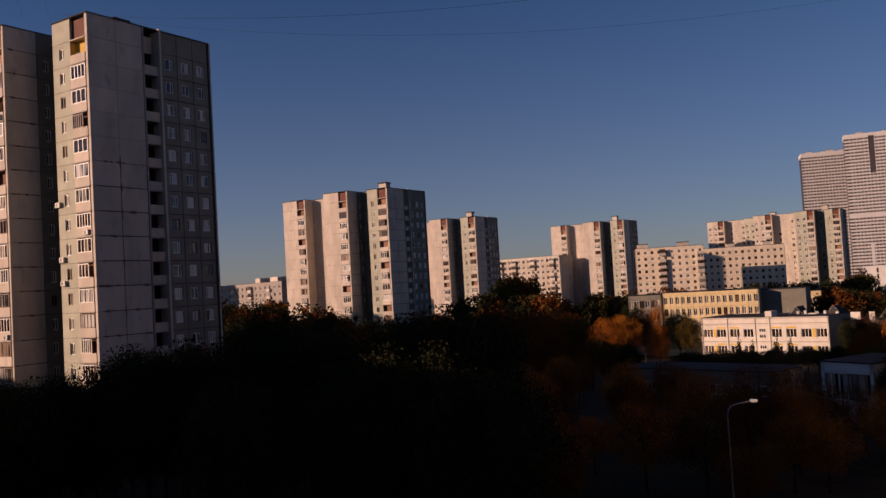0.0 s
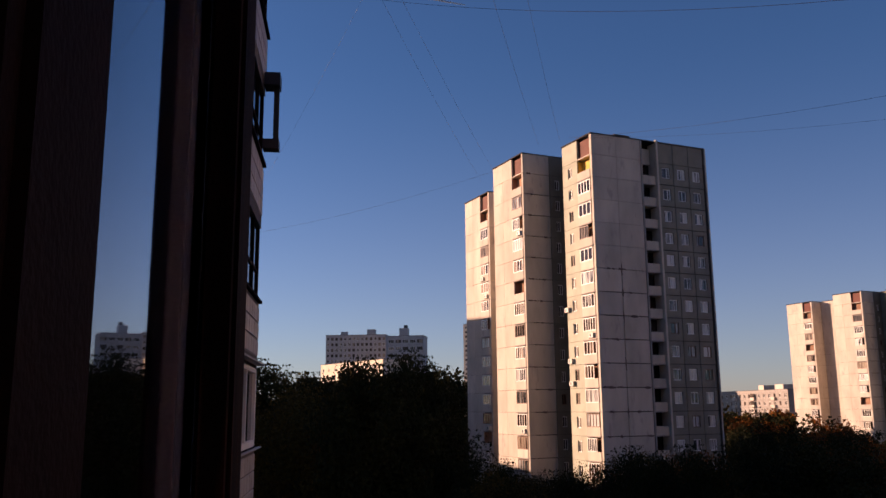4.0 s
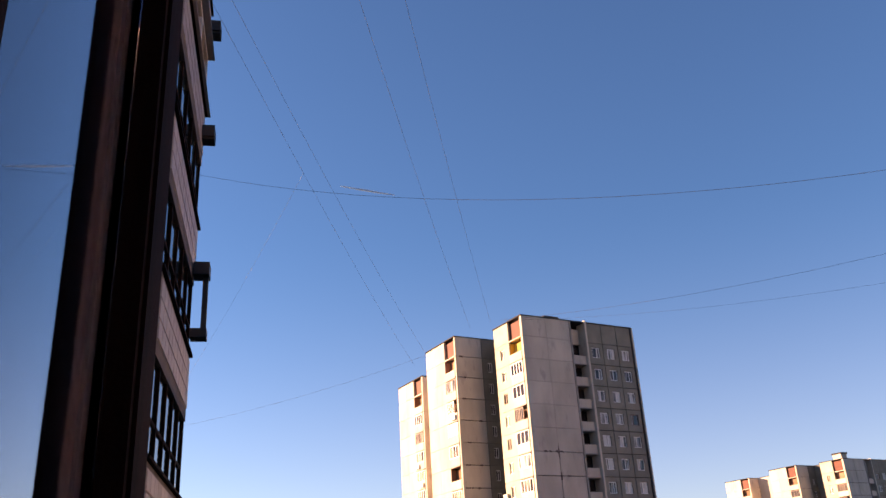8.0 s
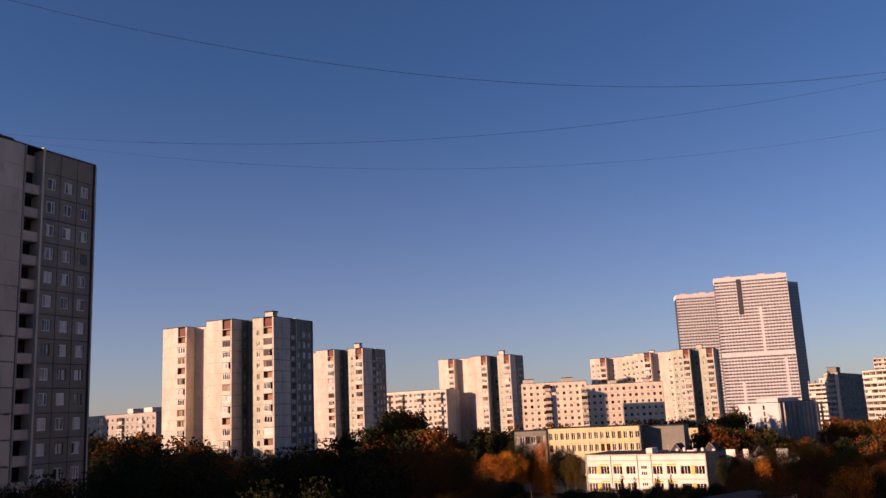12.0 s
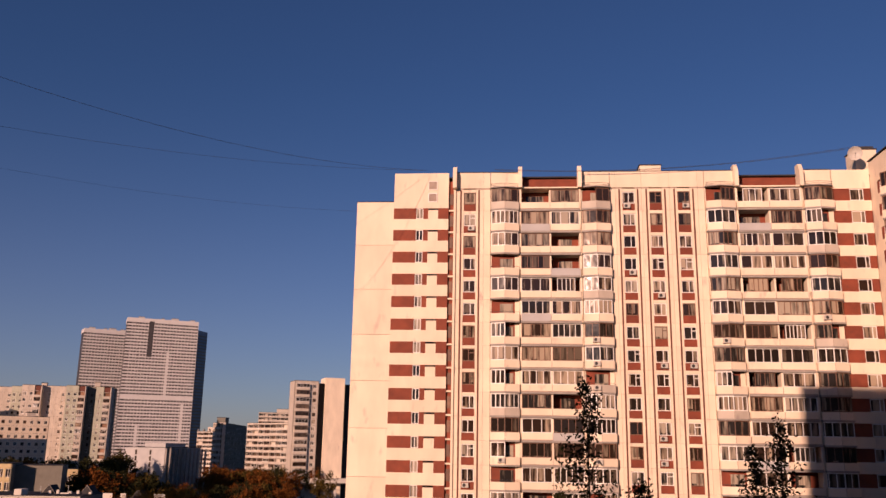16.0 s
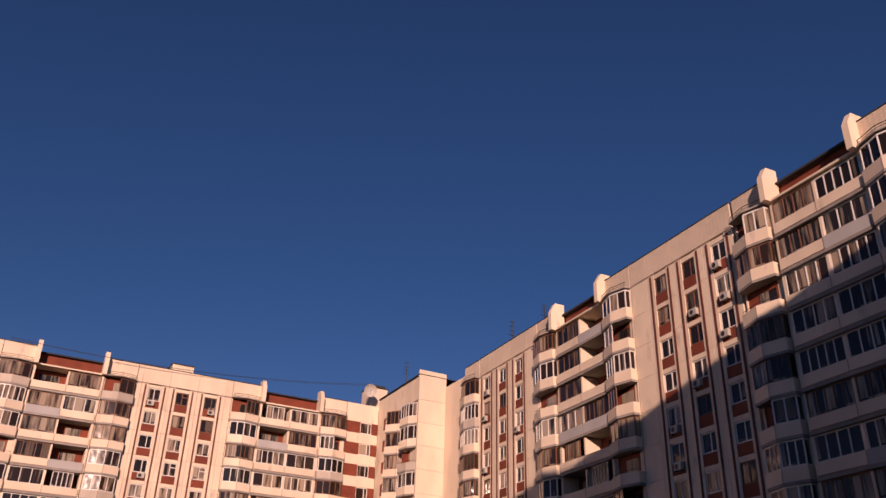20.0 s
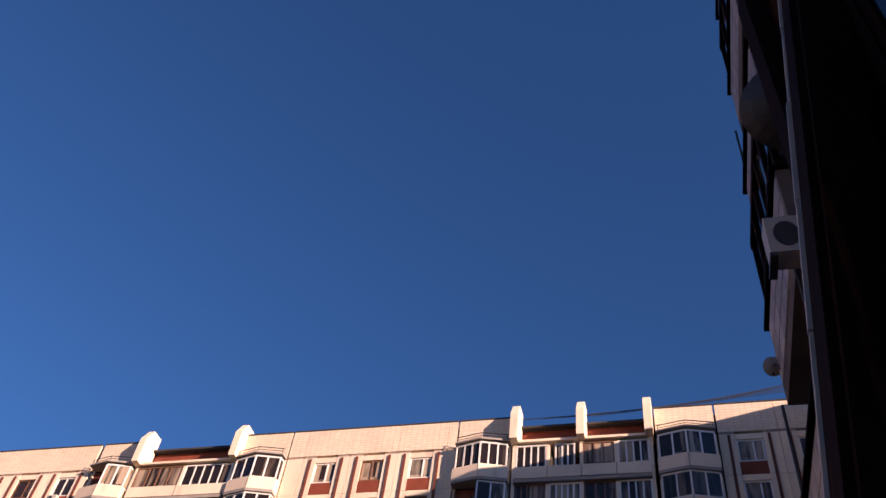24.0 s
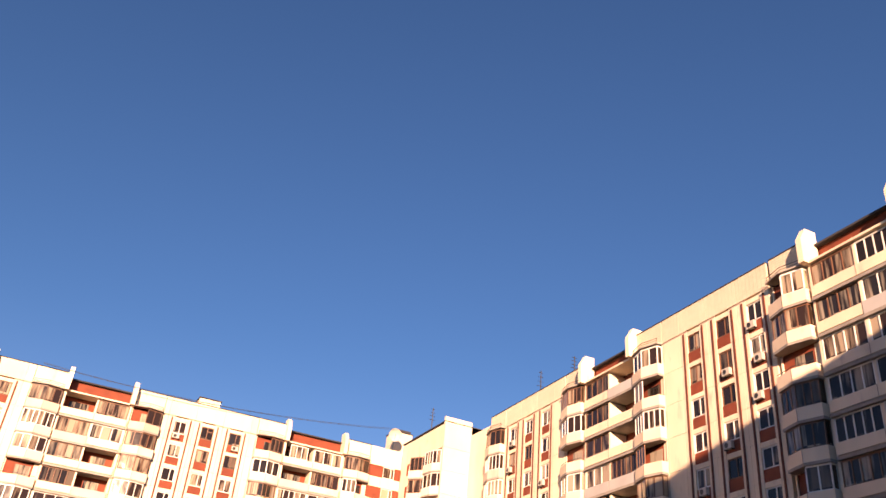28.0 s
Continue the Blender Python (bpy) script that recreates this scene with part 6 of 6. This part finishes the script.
plant(8, *spot(85.3, 70), 18.6, 9, 20)
plant(8, *spot(83.9, 76), 17.0, 5.5, 70)
plant(8, *spot(87.9, 66), 17.8, 11, 50)
for x, y, h, w, k in ((*spot(78.6, 84), 7.6, 7, 1), (*spot(79.6, 80), 8.4, 7, 1), (*spot(75.2, 80), 8.0, 7, 0), (*spot(71.0, 86), 10.4, 9, 3), (*spot(67.4, 84), 10.6, 8, 5)):
    plant(k, x, y, h, w, 33)
for t in KINDS:
    for o in (*t.children, t):
        bpy.data.objects.remove(o)


# two young poplars before the sunlit wing, with large single leaves
def poplar(x, y, height, seed):
    g = random.Random(seed)
    t = thing("young_poplar", pose(x, y, ground_at(x, y)), "slim young poplar with large dark leaves", "tree", "young poplars")
    s = Shape(BARK)
    s.bar((0, 0, -0.2), (0.1, 0, height * 0.5), 0.13, sides=8, end=0.08)
    s.bar((0.1, 0, height * 0.5), (0, 0.05, height), 0.08, sides=8, end=0.012)
    twigs = Shape(BARK)
    c = Shape(LEAF_GREEN)
    for k in range(60):
        z = height * (0.40 + 0.60 * (k + 1) / 61)
        reach = (height - z) * 0.36 + 0.3
        a = g.uniform(0, 6.28)
        d = Vector((math.cos(a), math.sin(a), 1.1)).normalized()
        tip = Vector((0.03, 0.02, z)) + d * reach
        twigs.bar((0.03, 0.02, z), tuple(tip), 0.018, sides=4, end=0.004)
        for j in range(26):
            p = Vector((0.03, 0.02, z)) + d * reach * g.uniform(0.15, 1.1) + Vector((g.gauss(0, 0.16), g.gauss(0, 0.16), g.gauss(0, 0.14)))
            w = Vector((g.gauss(0, 1), g.gauss(0, 1), g.gauss(0, 1))).normalized()
            q = w.orthogonal().normalized()
            r = g.uniform(0.07, 0.13)
            base = len(c.v)
            c.v += [tuple(p - w * r), tuple(p + q * r * 0.7), tuple(p + w * r), tuple(p - q * r * 0.7)]
            c.f.append((base, base + 1, base + 2, base + 3))
            c.i.append(0)
    part("trunk", s, t)
    part("branches", twigs, t, kind="stuff")
    part("crown", c, t)


poplar(*spot(-4.9, 42), 17.75, 1)
poplar(*spot(-8.3, 45), 12.9, 2)
poplar(*spot(-3.2, 47), 12.3, 3)
poplar(*spot(-16.6, 46), 16.0, 4)
poplar(*spot(-15.1, 48), 14.7, 5)


# ---- street lamp ----
x, y = spot(33.0, 47)
lamp = thing("street_lamp", pose(x, y, ground_at(x, y), 0, 0, 33), "tall grey steel street lamp with one curved arm, unlit", "street lamp")
s = Shape(STEEL)
s.bar((0, 0, -0.2), (0, 0, 3.5), 0.065, sides=10, end=0.055).bar((0, 0, 3.5), (0, 0, 7.0), 0.042, sides=10, end=0.034)
part("pole", s, lamp)
arm = Shape(STEEL)
pts = [(0, 0, 7.0), (0.05, 0, 7.25), (0.18, 0, 7.45), (0.42, 0, 7.56), (1.2, 0, 7.72)]
for a, c in zip(pts, pts[1:]):
    arm.bar(a, c, 0.026, sides=8)
part("arm", arm, lamp)
part("lamp_head", Shape(WHITE, GREY_WALL).box(1.15, 1.52, -0.10, 0.10, 7.70, 7.80).box(1.2, 1.48, -0.08, 0.08, 7.65, 7.70, 1), lamp, None, "pale lamp housing")


# ---- cables across the sky ----
def cable(a, c, sag, thick, label="thin black overhead cable"):
    cu = bpy.data.curves.new("cable", "CURVE")
    cu.dimensions, cu.bevel_depth, cu.bevel_resolution = "3D", thick, 1
    sp = cu.splines.new("POLY")
    sp.points.add(40)
    a, c = Vector(a), Vector(c)
    for k in range(41):
        t = k / 40
        p = a.lerp(c, t) - Vector((0, 0, 4 * sag * t * (1 - t)))
        sp.points[k].co = (*p, 1)
    cu.materials.append(WIRE)
    ob = new("overhead_cable", cu)
    return tagged(ob, label, "cable", "overhead cables")


cable((-10.5, 101.5, 48.7), (-97.6, -19.5, 68.0), 13.9, 0.018)
cable((-11.0, 101.5, 48.7), (-97.0, 27.5, 47.0), 5.2, 0.013)
cable((-19.0, 101.9, 43.5), (-97.2, 27.0, 47.0), 5.2, 0.009)
cable((-112.5, 20.5, 47.0), (-160.0, -51.0, 43.8), 3.0, 0.012)
for x0, y0, x1, y1 in ((-16.5, -3.2, -100.5, 24.0), (-8.0, -3.2, -98.0, 26.0), (-12.0, -12.8, -118.0, 19.5), (-9.5, -12.8, -113.0, 20.5)):
    cable((x0, y0, 48.7), (x1, y1, 47.0), 1.5, 0.011)
# a branch that leaves one of them in the air
cable((-59.7, 1.73, 46.45), (-136.1, -15.5, 47.4), 0.8, 0.007)
for k in range(7):
    cable((44.3, 10.5 - 1.1 * k, 48.7), (43.9, -12.5, 50.2 + 0.17 * k), 0.4, 0.015)
for k in range(2):
    cable((41.0 + k, 101.0, 51.0), (-2.0, 101.6 + 0.3 * k, 48.8), 1.2, 0.02)


# ---- things on the roofs ----
def antenna(x, y, z, h, label="thin rooftop aerial with cross bars"):
    a = thing("aerial", pose(x, y, z), label, "aerial", "rooftop aerials")
    part("mast", Shape(BLACK_METAL).bar((0, 0, 0), (0, 0, h), 0.055), a)
    for k in range(4):
        part("cross_bar", Shape(BLACK_METAL).bar((-0.45 + 0.06 * k, 0.05, 0), (0.45 - 0.06 * k, 0.05, 0), 0.03), a, shift(0, 0, h * (0.6 + 0.12 * k)))


antenna(44.8, 97, 49.6, 4.0)
antenna(48.0, 76.0, 48.2, 4.5)
antenna(47.0, 68.0, 48.2, 3.2)


def dish(m, r, label, skin=UNIT):
    d = thing("satellite_dish", m, label, "satellite dish", "satellite dishes")
    s = Shape(skin)
    n, rings = 20, 4
    for side in (0, 0.02):
        for j in range(rings + 1):
            for k in range(n):
                q = r * j / rings
                a = 2 * math.pi * k / n
                s.v.append((q * math.cos(a), 0.35 * q * q / r - side, q * math.sin(a)))
    for j in range(rings):
        for k in range(n):
            a, b, c, e = j * n + k, j * n + (k + 1) % n, (j + 1) * n + (k + 1) % n, (j + 1) * n + k
            o = n * (rings + 1)
            s.f += [(a, e, c, b), (a + o, b + o, c + o, e + o)]
            s.i += [0, 0]
    part("reflector", s, d)
    part("arm", Shape(BLACK_METAL).bar((0, 0, -r * 0.8), (0, r * 0.8, 0), 0.015).bar((0, -0.02, 0), (0, -0.35, -0.1), 0.03).box(-0.04, 0.04, r * 0.75, r * 0.85, -0.04, 0.04), d)
    return d


dish(pose(41.6, 101.3, 50.3, -15, 0, 165), 0.85, "large pale satellite dish on the roof edge")
dish(pose(8.40, -1.42, 21.6, 30, 0, -70), 0.12, "small pale satellite dish on a balcony front")
dish(pose(5.5, -1.73, 22.9, 35, 0, -95), 0.52, "large dark satellite dish fixed to a balcony", BLACK_METAL)
case = thing("air_conditioner_unit", pose(5.93, -1.41, 20.68, 0, 0, 90) @ Matrix.Diagonal((0.6, 0.8, 0.9, 1)), "white outdoor air conditioner with a round fan grille", "air conditioner")
air_unit(case, pose(0, 0, 0))


# ---- a short vapour trail high over the park ----
a, c = Vector((*spot(85.63, 3400), 14.5 + 3400 * 0.5169)), Vector((*spot(81.56, 3400), 14.5 + 3400 * 0.5024))
TRAIL = material("frozen_vapour", (0.50, 0.72, 1.0), 1.0, 0.03, 60.0, 0.05, 0.0)
trail = Shape(TRAIL)
side = (c - a).cross(Vector((0, 0, 1))).normalized().cross((c - a).normalized())
for k in range(6):
    p, q = a.lerp(c, k / 6), a.lerp(c, (k + 1) / 6)
    trail.bar(p, q, 2.4 + 10.0 * k / 6 * (1 - k / 6), sides=6, end=2.4 + 10.0 * (k + 1) / 6 * (1 - (k + 1) / 6))
loose("vapour_trail", trail, pose(0, 0, 0), "short white vapour trail in the blue sky", "vapour trail", kind="stuff")
